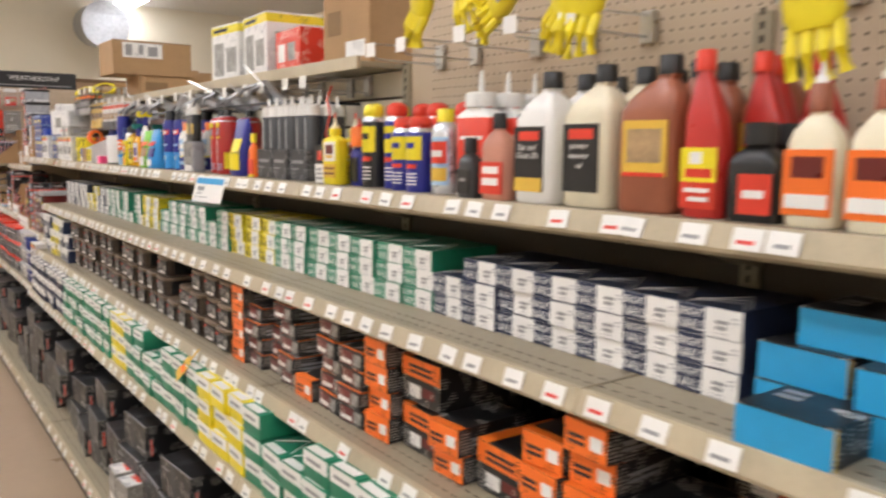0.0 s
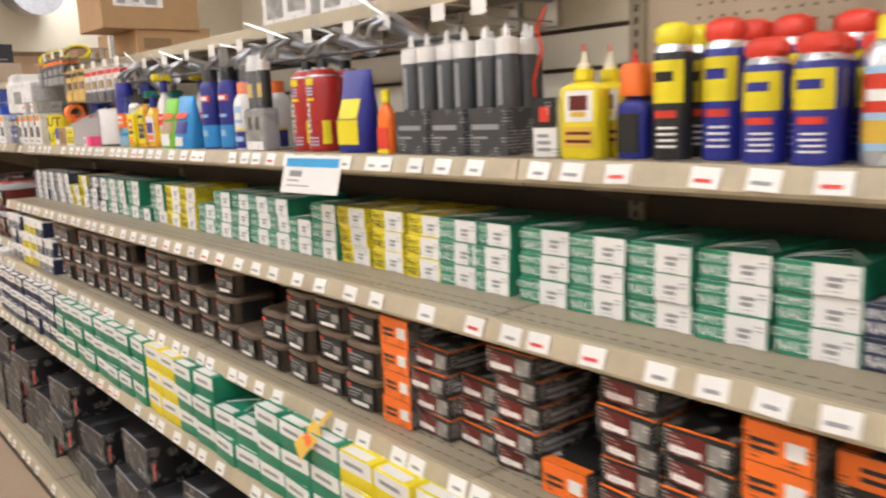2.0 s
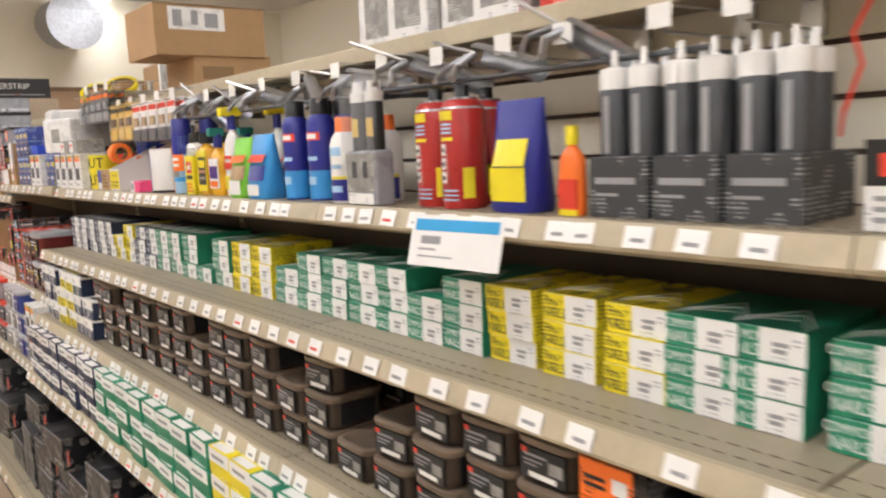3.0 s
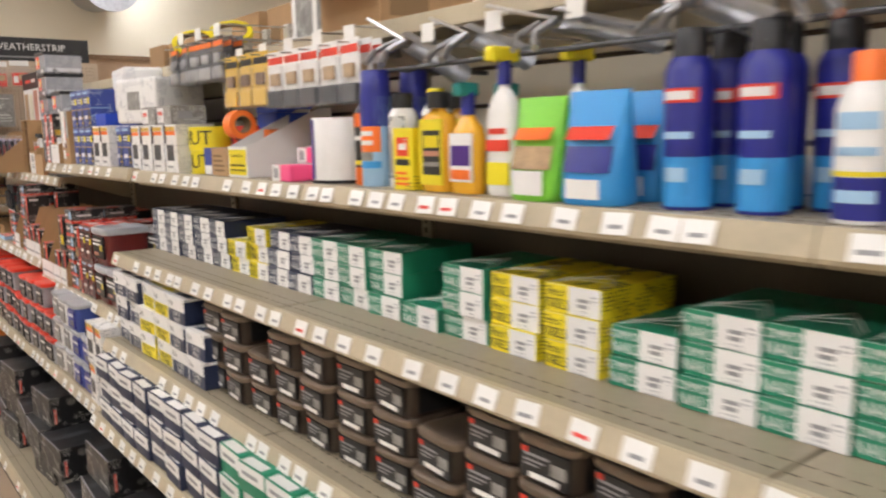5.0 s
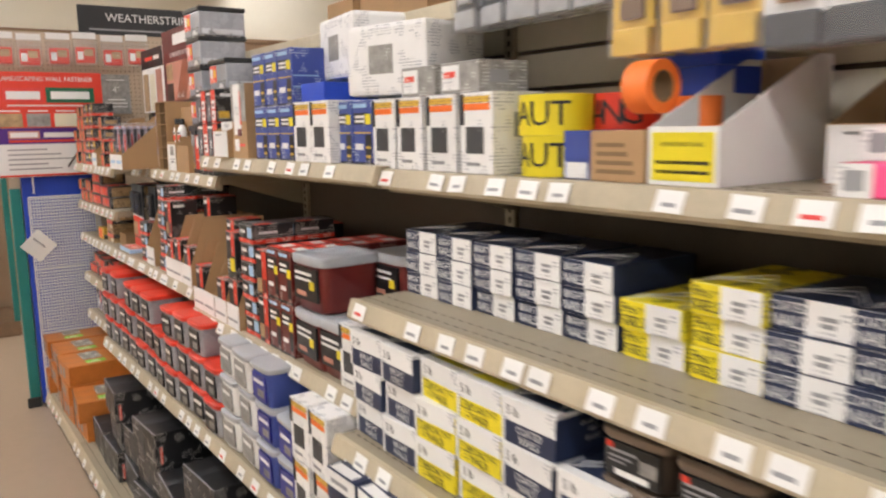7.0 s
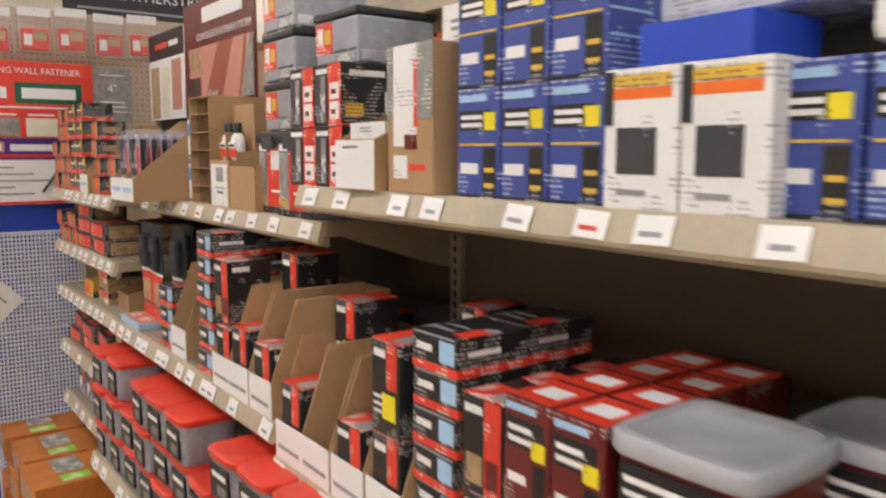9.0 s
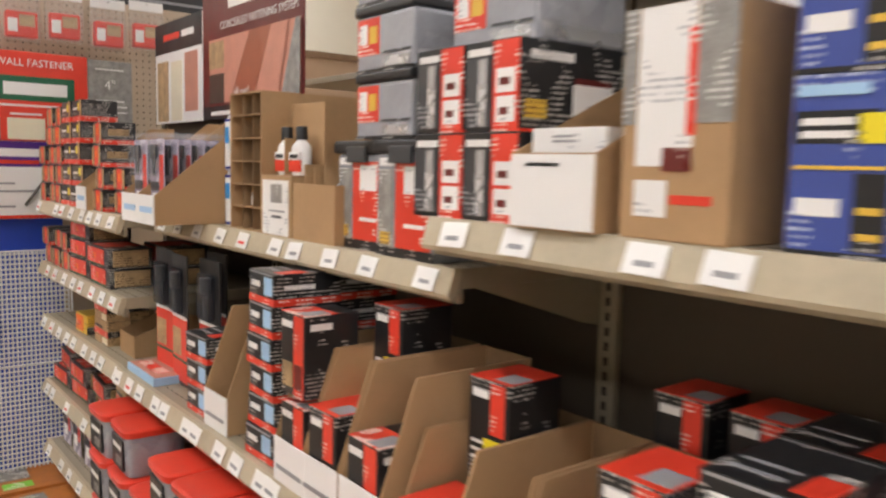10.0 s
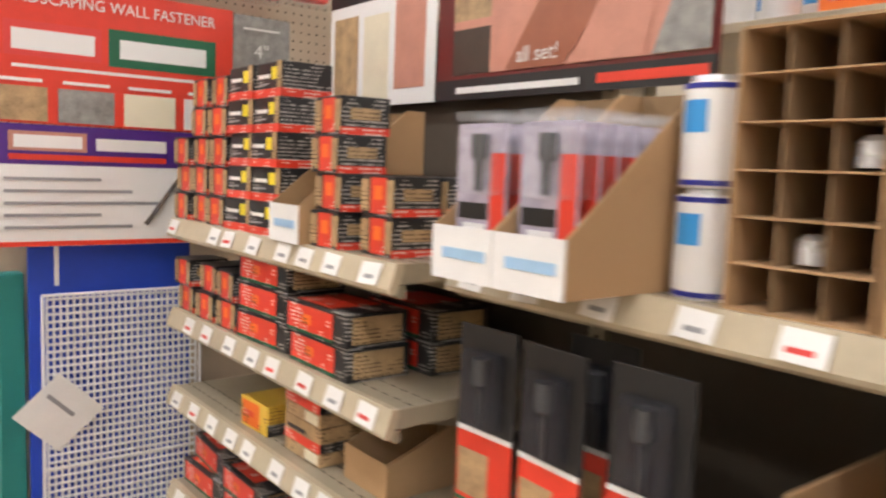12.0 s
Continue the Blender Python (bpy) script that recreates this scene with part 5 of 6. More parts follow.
bt = tub2(blue, grey_lid, "blue plastic tub of screws with clear grey lid", deepblue)
wt = tub2(white, grey_lid, "white plastic tub with grey lid", photo_grey)
rt2 = tub2(smoke, red, "smoky clear tub with bright red lid", black)
y = 6.135
i = 0
while y < 8.45:
    key, f = (("wscrew_low", white_screw) if y < 6.25 else ("bt", bt) if y < 6.62 else ("wt", wt) if y < 6.86 else ("rt2", rt2))
    for k in range(2 if key == "wscrew_low" else (3, 3, 2, 3)[i % 4]):
        put(key, f, 1.215 + R.uniform(-0.008, 0.008), y, 0.6455 + k * (0.1555 if key == "wscrew_low" else 0.1142) - (0.005 if y > 7.28 else 0), 0, 3)
    y += 0.106 if key == "wscrew_low" else 0.148
    i += 1


# ---- top shelf of the third bay ----
def bottle_small():
    e = jug("glue_bottle", "small white glue bottle with red band and black cap", 0.046, 0.032, 0.072, white, black, [(-0.44, 0.44, 0.1, 0.4, red), (-0.44, 0.44, 0.42, 0.62, white), (-0.34, 0.34, 0.46, 0.56, ink_black)], power=2.4, capw=0.42, caph=0.022)
    return e


def carrier():
    """An open kraft carton with a white label."""
    e = thing("display_carton", "open kraft carton of glue bottles with white label", "carton")
    t = 0.003
    w, d, h = 0.15, 0.2, 0.105
    part("floor", box(B(), t, -w / 2 + t, 0, d - t, w / 2 - t, 0.044), kraft, e)
    part("front", box(B(), 0, -w / 2, 0, t, w / 2, h), kraft, e)
    part("side", box(B(), t, -w / 2, 0, d - t, -w / 2 + t, h), kraft, e)
    part("side", box(B(), t, w / 2 - t, 0, d - t, w / 2, h), kraft, e)
    part("rear", box(B(), d - t, -w / 2, 0, d, w / 2, 0.21), kraft, e)
    for k in range(3):
        part("divider", box(B(), t, -w / 2 + 0.037 * (k + 1), t, d - t, -w / 2 + 0.037 * (k + 1) + 0.0015, h + 0.035), kraft, e)
    return e


def label_carton():
    e = carton("display_carton", "kraft carton with white label and barcode", "carton", 0.13, 0.118, 0.07, kraft, [("f", 0.08, 0.02, 0.92, 0.92, white), ("f", 0.36, 0.55, 0.72, 0.85, photo_grey), ("f", 0.3, 0.4, 0.8, 0.43, ink_grey), ("f", 0.4, 0.3, 0.7, 0.34, ink_black)], [])
    part("back_board", box(B(), 0.0705, -0.065, 0.0, 0.0735, 0.065, 0.26), kraft, e)
    part("divider", box(B(), 0.02, -0.001, 0.1185, 0.07, 0.001, 0.19), kraft, e)
    return e


def cell_crate():
    """A kraft shipping crate on its side, its cells open to the aisle."""
    e = thing("cell_crate", "kraft divided crate lying on its side, cells open", "carton")
    w, h, d, t = 0.15, 0.285, 0.24, 0.003
    part("top", box(B(), 0, -w / 2, h - t, d, w / 2, h), kraft, e)
    part("base", box(B(), 0, -w / 2, 0, d, w / 2, t), kraft, e)
    part("side", box(B(), 0, -w / 2, t, d, -w / 2 + t, h - t), kraft, e)
    part("side", box(B(), 0, w / 2 - t, t, d, w / 2, h - t), kraft, e)
    # rear and upright dividers in darker kraft, for shade deep in the cells
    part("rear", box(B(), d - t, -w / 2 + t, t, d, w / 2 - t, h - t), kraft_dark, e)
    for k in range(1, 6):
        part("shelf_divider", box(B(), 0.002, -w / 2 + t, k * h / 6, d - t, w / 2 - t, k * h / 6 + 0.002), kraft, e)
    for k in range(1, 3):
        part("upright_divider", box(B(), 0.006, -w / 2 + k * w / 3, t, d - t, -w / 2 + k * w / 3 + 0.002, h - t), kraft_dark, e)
    for zz, yy in ((1, 0), (3, -1)):
        part("bottle_cap", loft(B(), [(zz * h / 6 + 0.006, 0.015, 0.015), (zz * h / 6 + 0.03, 0.015, 0.015), (zz * h / 6 + 0.036, 0.008, 0.008)], 14, cx=0.03, cy=yy * w / 3), silver, e, smooth=True)
    return e


ZU = 1.4475
put("carrier", carrier, 1.40, 7.69, ZU, 0, 0)
for y, x in ((7.637, 1.42), (7.673, 1.42), (7.708, 1.42), (7.745, 1.42), (7.637, 1.47), (7.673, 1.47), (7.708, 1.47), (7.745, 1.47)):
    put("bsmall", bottle_small, x, y, ZU + 0.045, 0, 0)
put("lcarton", label_carton, 1.40, 7.838, ZU, 0, 0)
put("bsmall", bottle_small, 1.425, 7.868, ZU + 0.1185, 0, 2), put("bsmall", bottle_small, 1.425, 7.808, ZU + 0.1185, 0, 2)
put("ccrate", cell_crate, 1.405, 7.985, ZU, 0, 0)


def paint_tin():
    e = can("adhesive_tin", "white and blue adhesive tin", 0.036, 0.118, white, silver, 0.004, [(0.003, 0.009, 120, deepblue), (0.06, 0.095, 26, skyblue), (0.107, 0.113, 120, deepblue)], dome=0.006, capr=0.85, group="adhesive tins")
    return e


for k in range(2):
    put("ptin", paint_tin, 1.42, 8.12, ZU + k * 0.1225, 0, 10)
    put("ptin", paint_tin, 1.50, 8.13, ZU + k * 0.1225, 0, 10)
put("kitbin2", kit_bin, 1.42, 7.565, ZU, 0, 2)


# ---- end bay: small red, black and tan cartons ----
def red_small():
    return carton("screw_carton", "small black and red carton of screws", "carton", 0.085, 0.06, 0.09, black, [("f", 0.3, 0.05, 0.78, 0.95, red), ("f", 0.42, 0.4, 0.66, 0.75, orange), ("f", 0.8, 0.1, 1, 0.9, photo_tan), ("f", 0.0, 0.1, 0.25, 0.9, photo_tan), ("s", 0, 0, 1, 0.2, red), ("s", 0.2, 0.4, 0.8, 0.7, photo_tan)], [], "small screw cartons")


def black_small():
    return carton("screw_carton", "black carton with yellow burst and red stripe", "carton", 0.11, 0.062, 0.1, black, [("f", 0.62, 0.5, 0.85, 0.85, yellow), ("f", 0.1, 0.55, 0.55, 0.66, white), ("f", 0.1, 0.35, 0.5, 0.4, ink_grey), ("f", 0, 0, 1, 0.24, red), ("f", 0.86, 0.25, 1, 1, photo_tan), ("s", 0, 0, 1, 0.24, red)], [], "small screw cartons")


def tan_small():
    return carton("screw_carton", "tan wood print carton with red band", "carton", 0.13, 0.07, 0.12, photo_tan, [("f", 0, 0.35, 1, 0.6, red), ("f", 0.1, 0.66, 0.6, 0.76, ink_black), ("s", 0, 0.35, 1, 0.6, black), ("f", 0.6, 0.05, 0.95, 0.3, cream)], [], "small screw cartons")


def long_red():
    return carton("screw_carton", "long flat red and black carton", "carton", 0.2, 0.055, 0.12, black, [("f", 0.05, 0.1, 0.8, 0.9, red), ("f", 0.3, 0.35, 0.45, 0.65, orange), ("f", 0.05, 0.05, 0.8, 0.14, forest), ("s", 0.1, 0.1, 0.9, 0.9, photo_tan), ("t", 0.1, 0.1, 0.7, 0.9, red)], [], "small screw cartons")


def orange_small2():
    return carton("screw_carton", "orange yellow carton with black side", "carton", 0.11, 0.06, 0.12, gold, [("f", 0.05, 0.1, 0.7, 0.9, orange), ("f", 0.1, 0.4, 0.5, 0.6, red), ("s", 0, 0, 1, 0.4, black)], [], "small screw cartons")


XD = 1.30
for y, n, key, f in ((9.36, 3, "rs", red_small), (9.265, 5, "rs", red_small), (9.17, 5, "rs", red_small), (9.06, 5, "bs", black_small), (8.945, 5, "bs", black_small), (8.72, 4, "rs", red_small)):
    for k in range(n):
        put(key, f, XD + 0.01 + R.uniform(-0.006, 0.006), y, 1.4455 + k * (0.0608 if key == "rs" else 0.0628), 0, 3)
        if k > 1:
            put(key, f, XD + 0.13, y, 1.4455 + k * (0.0608 if key == "rs" else 0.0628) - 2 * (0.0608 if key == "rs" else 0.0628), 0, 3)
dt = tray(white, 0.11, 0.25, 0.065, 0.235, kraft, kraft_dark, "kraft display tray with white front label", [(-0.4, 0.3, 0.4, 0.6, paleblue)])
put("dt", dt, XD - 0.01, 8.83, 1.4455, 0, 2), put("dt", None, 1.272, 8.215, 1.4475, 0, 0.5), put("dt", None, 1.272, 8.328, 1.4475, 0, 0.5)


def clam():
    e = thing("bit_pack", "clear clamshell pack of driver bits with red card", "blister pack", "clamshell packs")
    part("card", box(B(), 0.0, -0.045, 0, 0.003, 0.045, 0.185, 0.001), mat("clam_lilac", (0.42, 0.38, 0.46), 0.25, vary=0.3, scale=25), e)
    part("red_strip", box(B(), -0.0008, -0.043, 0.05, 0.0, -0.018, 0.15), red, e)
    part("photo", box(B(), -0.0008, -0.014, 0.07, 0.0, 0.04, 0.09), black, e)
    part("barcode", box(B(), -0.0008, -0.01, 0.03, 0.0, 0.03, 0.065), white, e)
    part("bubble", box(B(), -0.018, -0.04, 0.1, -0.0002, 0.03, 0.18, 0.008), clear, e)
    part("tool", loft(B(), [(0.105, 0.004, 0.006), (0.14, 0.005, 0.006), (0.145, 0.008, 0.012), (0.172, 0.008, 0.012)], 12, cx=-0.009, cy=-0.005), char, e, smooth=True)
    part("rim", box(B(), -0.006, -0.047, 0.188, 0.0045, 0.047, 0.2, 0.003), clear, e)
    return e


for y in (8.215, 8.328):
    for j in range(7):
        put("clam", clam, 1.30 + j * 0.03, y, 1.451, 0, 1)
for k in range(2):
    put("rs", None, XD + 0.03, 8.60, 1.4455 + k * 0.0608, 0, 4), put("rs", None, XD + 0.13, 8.60, 1.4455 + k * 0.0608, 0, 4)
for y, n, key, f in ((9.36, 2, "rs", red_small), (9.24, 2, "rs", red_small), (9.13, 2, "rs", red_small), (8.97, 3, "lr", long_red), (8.75, 2, "lr", long_red)):
    for k in range(n):
        put(key, f, XD + 0.01 + R.uniform(-0.005, 0.012), y, 1.2355 + k * (0.0608 if key == "rs" else 0.0558), 0, 4)
put("lr", None, XD + 0.16, 8.72, 1.2355), put("lr", None, XD + 0.16, 8.72, 1.2913), put("lr", None, XD + 0.16, 8.95, 1.2355)
put("os", orange_small2, XD + 0.03, 9.02, 1.0505, 0, 6)
for k in range(2):
    put("ts", tan_small, XD + 0.04, 8.84, 1.0505 + k * 0.0708, 0, 3)
    put("ts", None, XD + 0.2, 8.86, 1.0505 + k * 0.0708, 0, 3)
    put("dt2", tray(kraft, 0.13, 0.2, 0.06, 0.12, kraft, kraft_dark), XD + 0.06, 8.66, 1.0505, 0, 3) if k == 0 else None
for y, key in ((9.3, "lr"), (9.08, "lr"), (8.86, "lr"), (8.64, "ts")):
    for k in range(2):
        put(key, None, XD + 0.02 + R.uniform(0, 0.03), y, 0.8205 + k * (0.0558 if key == "lr" else 0.0708), 0, 6)
for y in (9.33, 9.2, 9.05, 8.9, 8.75, 8.6):
    put("clam", None, XD + 0.05, y, 0.6005, 0, 6), put("wt", None, XD + 0.08, y, 0.6005, 0, 4) if y in (9.05, 8.75) else None


# ---- signs, wire grid and blue board at the end of the run ----
def sign_panel(name, label, x0, x1, z0, z1, y, base, prints, words=()):
    """A printed board that faces down the aisle; prints in metres (x0, z0, x1, z1, material)."""
    e = thing(name, label, "sign")
    part("board", box(B(), x0, y, z0, x1, y + 0.006, z1, 0.001), base, e)
    part("standoff", box(B(), (x0 + x1) / 2 + 0.05, y + 0.0055, z0 + 0.02, (x0 + x1) / 2 + 0.08, 9.7215 if y < 9.7 else y + 0.02, z0 + 0.05), steel, e)
    for j, (a, b, c, d, m) in enumerate(prints):
        part("print", box(B(), a, y - 0.0008 - 0.0003 * j, b, c, y + 0.001, d), m, e)
    for s, cx, cz, size, m, sq in words:
        lettering(s, size, m, e, Matrix.Translation((cx, y - 0.0012 - 0.0003 * len(prints), cz)) @ SIDE, sq)
    return e


sign_panel("fastener_sign", "red landscaping fastener sign with green panel and photos", 0.93, 1.50, 1.645, 1.955, 9.545, red,
           [(0.985, 1.79, 1.185, 1.865, ink_red), (1.2, 1.785, 1.455, 1.87, forest), (1.0, 1.765, 1.44, 1.772, white), (1.0, 1.803, 1.17, 1.848, white), (1.225, 1.805, 1.43, 1.848, white)]
           + [(0.95 + k * 0.142, 1.65, 1.07 + k * 0.142, 1.725, (photo_tan, photo_grey, cream, white)[k]) for k in range(4)]
           + [(0.96 + k * 0.142, 1.735, 1.06 + k * 0.142, 1.742, white) for k in range(4)],
           [("LANDSCAPING WALL FASTENER", 1.21, 1.915, 0.026, white, 0.92)])
sign_panel("screw_sign", "purple and white composite deck screw sign", 0.93, 1.42, 1.372, 1.643, 9.538, white,
           [(0.931, 1.555, 1.419, 1.643, purple), (0.99, 1.585, 1.15, 1.628, salmon), (1.0, 1.592, 1.14, 1.62, white), (1.17, 1.59, 1.33, 1.618, white), (0.99, 1.565, 1.33, 1.578, red), (0.931, 1.373, 1.419, 1.384, red)]
           + [(0.98, 1.52 - k * 0.027, 1.18 + 0.07 * ((k * 7) % 3), 1.527 - k * 0.027, ink_grey) for k in range(5)])
rod = thing("screw_picture", "long dark screw shown on the sign", "sign")
part("shaft", tube(B(), [(1.28, 9.531, 1.42), (1.40, 9.531, 1.585)], 0.005, 8), brown_plastic, rod)
part("head", tube(B(), [(1.395, 9.531, 1.578), (1.405, 9.531, 1.592)], 0.011, 10), brown_plastic, rod)
sign_panel("size_card", "grey size card with white figures", 1.503, 1.66, 1.72, 1.95, 9.55, photo_grey, [(1.52, 1.78, 1.64, 1.785, white), (1.53, 1.80, 1.63, 1.806, white), (1.52, 1.76, 1.64, 1.764, white), (1.53, 1.915, 1.63, 1.92, white)], [('4"', 1.58, 1.86, 0.035, white, 1.0)])
sign_panel("weatherstrip_sign", "black weatherstrip header board with silver words", 1.44, 2.25, 2.2, 2.37, 9.75, black, [(1.5, 2.225, 2.2, 2.235, ink_grey)], [("WEATHERSTRIP", 1.84, 2.30, 0.05, white, 1.0)])


def wall_sign(name, label, y0, y1, z0, z1, base, prints, words=()):
    """A printed board that faces the aisle; prints as (u0, v0, u1, v1, material)."""
    e = thing(name, label, "sign")
    e.matrix_basis = pose(1.70, (y0 + y1) / 2, z0, 0, 0, 0)
    w, h = y1 - y0, z1 - z0
    part("board", box(B(), 0, -w / 2, 0, 0.005, w / 2, h, 0.001), base, e)
    for j, (a, b, c, d, m) in enumerate(prints):
        part("print", box(B(), -0.0008 - 0.0002 * j, w / 2 - c * w, b * h, 0.001, w / 2 - a * w, d * h), m, e)
    for s, u, v, size, m, sq in words:
        lettering(s, size, m, e, Matrix.Translation((-0.006, w / 2 - u * w, v * h)) @ FRONT, sq)
    return e


ws = wall_sign("decking_sign", "maroon concealed fastening sign with board photographs", 8.28, 8.95, 1.72, 2.13, maroon,
               [(0, 0.0, 1, 0.1, black), (0.08, 0.12, 0.98, 0.6, salmon), (0.08, 0.12, 0.25, 0.34, brown_plastic), (0.08, 0.38, 0.25, 0.58, photo_tan), (0.66, 0.03, 0.98, 0.07, red), (0.1, 0.03, 0.6, 0.06, white), (0.3, 0.80, 0.85, 0.93, white)],
               [("CONCEALED FASTENING SYSTEM", 0.6, 0.68, 0.024, white, 1.0), ("all set!", 0.45, 0.18, 0.03, white, 1.0)])
# diagonal deck boards of the photograph
for k, m in ((0, oil_brown), (1, salmon), (2, photo_grey)):
    bm = B()
    vs = [bm.verts.new((-0.004 - 0.0006 * k, yy, zz)) for yy, zz in ((0.12 - k * 0.17, 0.05), (-0.03 - k * 0.17 if k < 2 else -0.325, 0.05), (-0.20 - k * 0.06 if k < 2 else -0.325, 0.245), (-0.02 - k * 0.14, 0.245))]
    bm.faces.new(vs)
    part("board_photo", bm, m, ws)
wall_sign("collated_sign", "black and white fastener line sign with photo columns", 8.96, 9.40, 1.72, 2.07, white,
          [(0, 0.7, 1, 1, black), (0.05, 0.02, 0.3, 0.62, photo_tan), (0.36, 0.02, 0.6, 0.6, cream), (0.66, 0.1, 0.92, 0.66, salmon), (0.2, 0.82, 0.55, 0.88, red), (0.6, 0.82, 0.85, 0.88, white)])

board = thing("blue_board", "royal blue end board on the run", "panel")
part("board", box(B(), 1.04, 9.62, 0.02, 1.42, 9.635, 1.365, 0.002), grid_blue, board)
part("white_strip", box(B(), 1.095, 9.616, 1.27, 1.105, 9.6195, 1.365), white, board)
post = thing("teal_post", "teal painted post at the end of the run", "post")
part("post", box(B(), 0.98, 9.64, 0, 1.035, 9.69, 1.30, 0.004), teal, post)
part("foot", box(B(), 0.96, 9.62, 0, 1.035, 9.639, 0.06, 0.004), black, post)
grid = thing("wire_grid", "white coated wire grid panel", "grid panel")
WH = mesh_of("wire", tube(B(), [(1.075, 0, 0), (1.43, 0, 0)], 0.0034, 5), grid_white)
WV = mesh_of("wire", tube(B(), [(0, 0, 0.06), (0, 0, 1.25)], 0.0034, 5), grid_white)
for k in range(66):
    part("wire", WH, None, grid).matrix_basis = pose(0, 9.600, 0.07 + k * 0.018)
for k in range(25):
    part("wire", WV, None, grid).matrix_basis = pose(1.075 + k * 0.0148, 9.603, 0)
for z in (0.06, 1.25, 0.83):
    part("frame_bar", tube(B(), [(1.065, 9.598, z), (1.44, 9.598, z)], 0.004, 8), grid_white, grid)
for x in (1.065, 1.44):
    part("frame_bar", tube(B(), [(x, 9.598, 0), (x, 9.598, 1.25)], 0.004, 8), grid_white, grid)
tg = thing("hanging_tag", "white paper tag hung corner down on the grid", "tag")
part("card", box(B(), -0.07, 0, -0.07, 0.07, 0.0015, 0.07), white, tg)
part("print", box(B(), -0.05, -0.0006, 0.01, 0.03, 0, 0.02), ink_grey, tg)
tg.matrix_basis = pose(1.095, 9.585, 0.97, 8, 45, 0)


def bag():
    e = thing("parts_bag", "clear bag of red packed parts hung on a hook", "blister pack", "hooked bags")
    part("bag", loft(B(), [(0, 0.028, 0.06), (0.03, 0.032, 0.066), (0.12, 0.02, 0.066), (0.15, 0.002, 0.062)], 20, 2.6), clear, e, smooth=True)
    part("packet", box(B(), -0.02, -0.05, 0.012, 0.016, 0.05, 0.1, 0.006), red, e)
    part("header", box(B(), -0.0025, -0.062, 0.15, 0.0025, 0.062, 0.185), white, e)
    part("label", box(B(), -0.0215, -0.04, 0.05, -0.0195, 0.01, 0.09), photo_tan, e)
    part("barcode", box(B(), -0.0215, 0.015, 0.03, -0.0195, 0.045, 0.075), plain_white, e)
    part("hook", tube(B(), [(-0.02, 0, 0.172), (0.0, 0, 0.176), (0.16, 0, 0.178)], 0.0025, 6), steel, e)
    return e


for x, z, rz in ((1.0, 1.985, 90), (1.14, 1.98, 90), (1.29, 1.99, 90), (1.43, 2.0, 90), (1.58, 1.99, 90), (1.72, 2.0, 90)):
    put("bag", bag, x, 9.56, z, -rz + 180, 4)
pb = thing("end_pegboard", "tan pegboard behind the hooked bags", "pegboard")
part("board", box(B(), 0.99, 9.72, 0.0, 2.3, 9.735, 2.195, 0.002), peg_tan, pb)
verts, faces = [], []
for i in range(50):
    for j in range(25):
        n = len(verts)
        for k in range(6):
            a = k * math.pi / 3
            verts.append((1.02 + i * 0.0254 + 0.0034 * math.cos(a), 9.7194, 1.55 + j * 0.0254 + 0.0034 * math.sin(a)))
        faces.append(tuple(range(n, n + 6)))
me = bpy.data.meshes.new("holes")
me.from_pydata(verts, [], faces)
me.materials.append(slot_dark)
tagged(part("hole_grid", me, None, pb), kind="stuff")

# ---- far end: lumber rack ----
rack = thing("lumber_rack", "open rack of upright trim boards against the far wall", "rack")
part("base", box(B(), -0.9, 11.6, 0, 1.16, 12.3, 0.12, 0.01), wood_dark, rack)
part("shelf_bar", box(B(), -0.9, 11.55, 1.30, 1.3, 11.62, 1.345, 0.006), grid_white, rack)
part("upright", box(B(), 1.12, 11.6, 0.121, 1.16, 11.66, 2.0, 0.004), teal, rack)
LB = [mesh_of("trim_board", box(B(), 0, 0, 0, 0.065 + 0.02 * k, 0.02, 1.0, 0.003), (wood, wood_dark, cream, paleblue)[k]) for k in range(4)]
x = -0.85
k = 0
while x < 1.05:
    j = R.choice((0, 0, 1, 0, 1, 2, 3))
    b = tagged(new("trim_board", LB[j]), "upright painted or bare wooden trim board", "board", "trim boards")
    b.matrix_basis = pose(x, 11.80 + R.uniform(-0.05, 0.1), 0.121, R.uniform(-4, -1), 0, 0) @ Matrix.Diagonal((1, 1, R.uniform(1.5, 2.0), 1))
    x += 0.085 + 0.02 * j
    k += 1


# ---- stock on the top deck ----
def stock_carton(w, h, d, m, label, prints):
    return lambda: carton("stock_carton", label, "carton", w, h, d, m, prints, [], "stock cartons", bevel=0.004)


big = carton("stock_carton", "kraft stock carton with white address label", "carton", 0.30, 0.18, 0.42, kraft, [("s", 0.12, 0.5, 0.62, 0.94, white), ("s", 0.16, 0.56, 0.24, 0.88, ink_grey), ("s", 0.32, 0.6, 0.38, 0.88, ink_grey), ("s", 0.44, 0.56, 0.56, 0.84, ink_grey), ("t", 0, 0.45, 1, 0.55, taupe_lid), ("s", 0, 0.97, 1, 1, kraft_dark)], [], "stock cartons", bevel=0.004)
big.matrix_basis = pose(1.443, 4.95, 1.996, 0, 0, 0)
low = carton("stock_carton", "flat kraft carton under another one", "carton", 0.28, 0.115, 0.30, kraft, [("s", 0.1, 0.3, 0.5, 0.7, kraft_dark)], [], "stock cartons", bevel=0.004)
low.matrix_basis = pose(1.58, 4.95, 1.8805, 0, 0, 0)
k1 = stock_carton(0.3, 0.26, 0.3, kraft, "kraft stock carton with dark print", [("f", 0.1, 0.4, 0.4, 0.7, kraft_dark), ("f", 0.5, 0.1, 0.9, 0.3, white)])
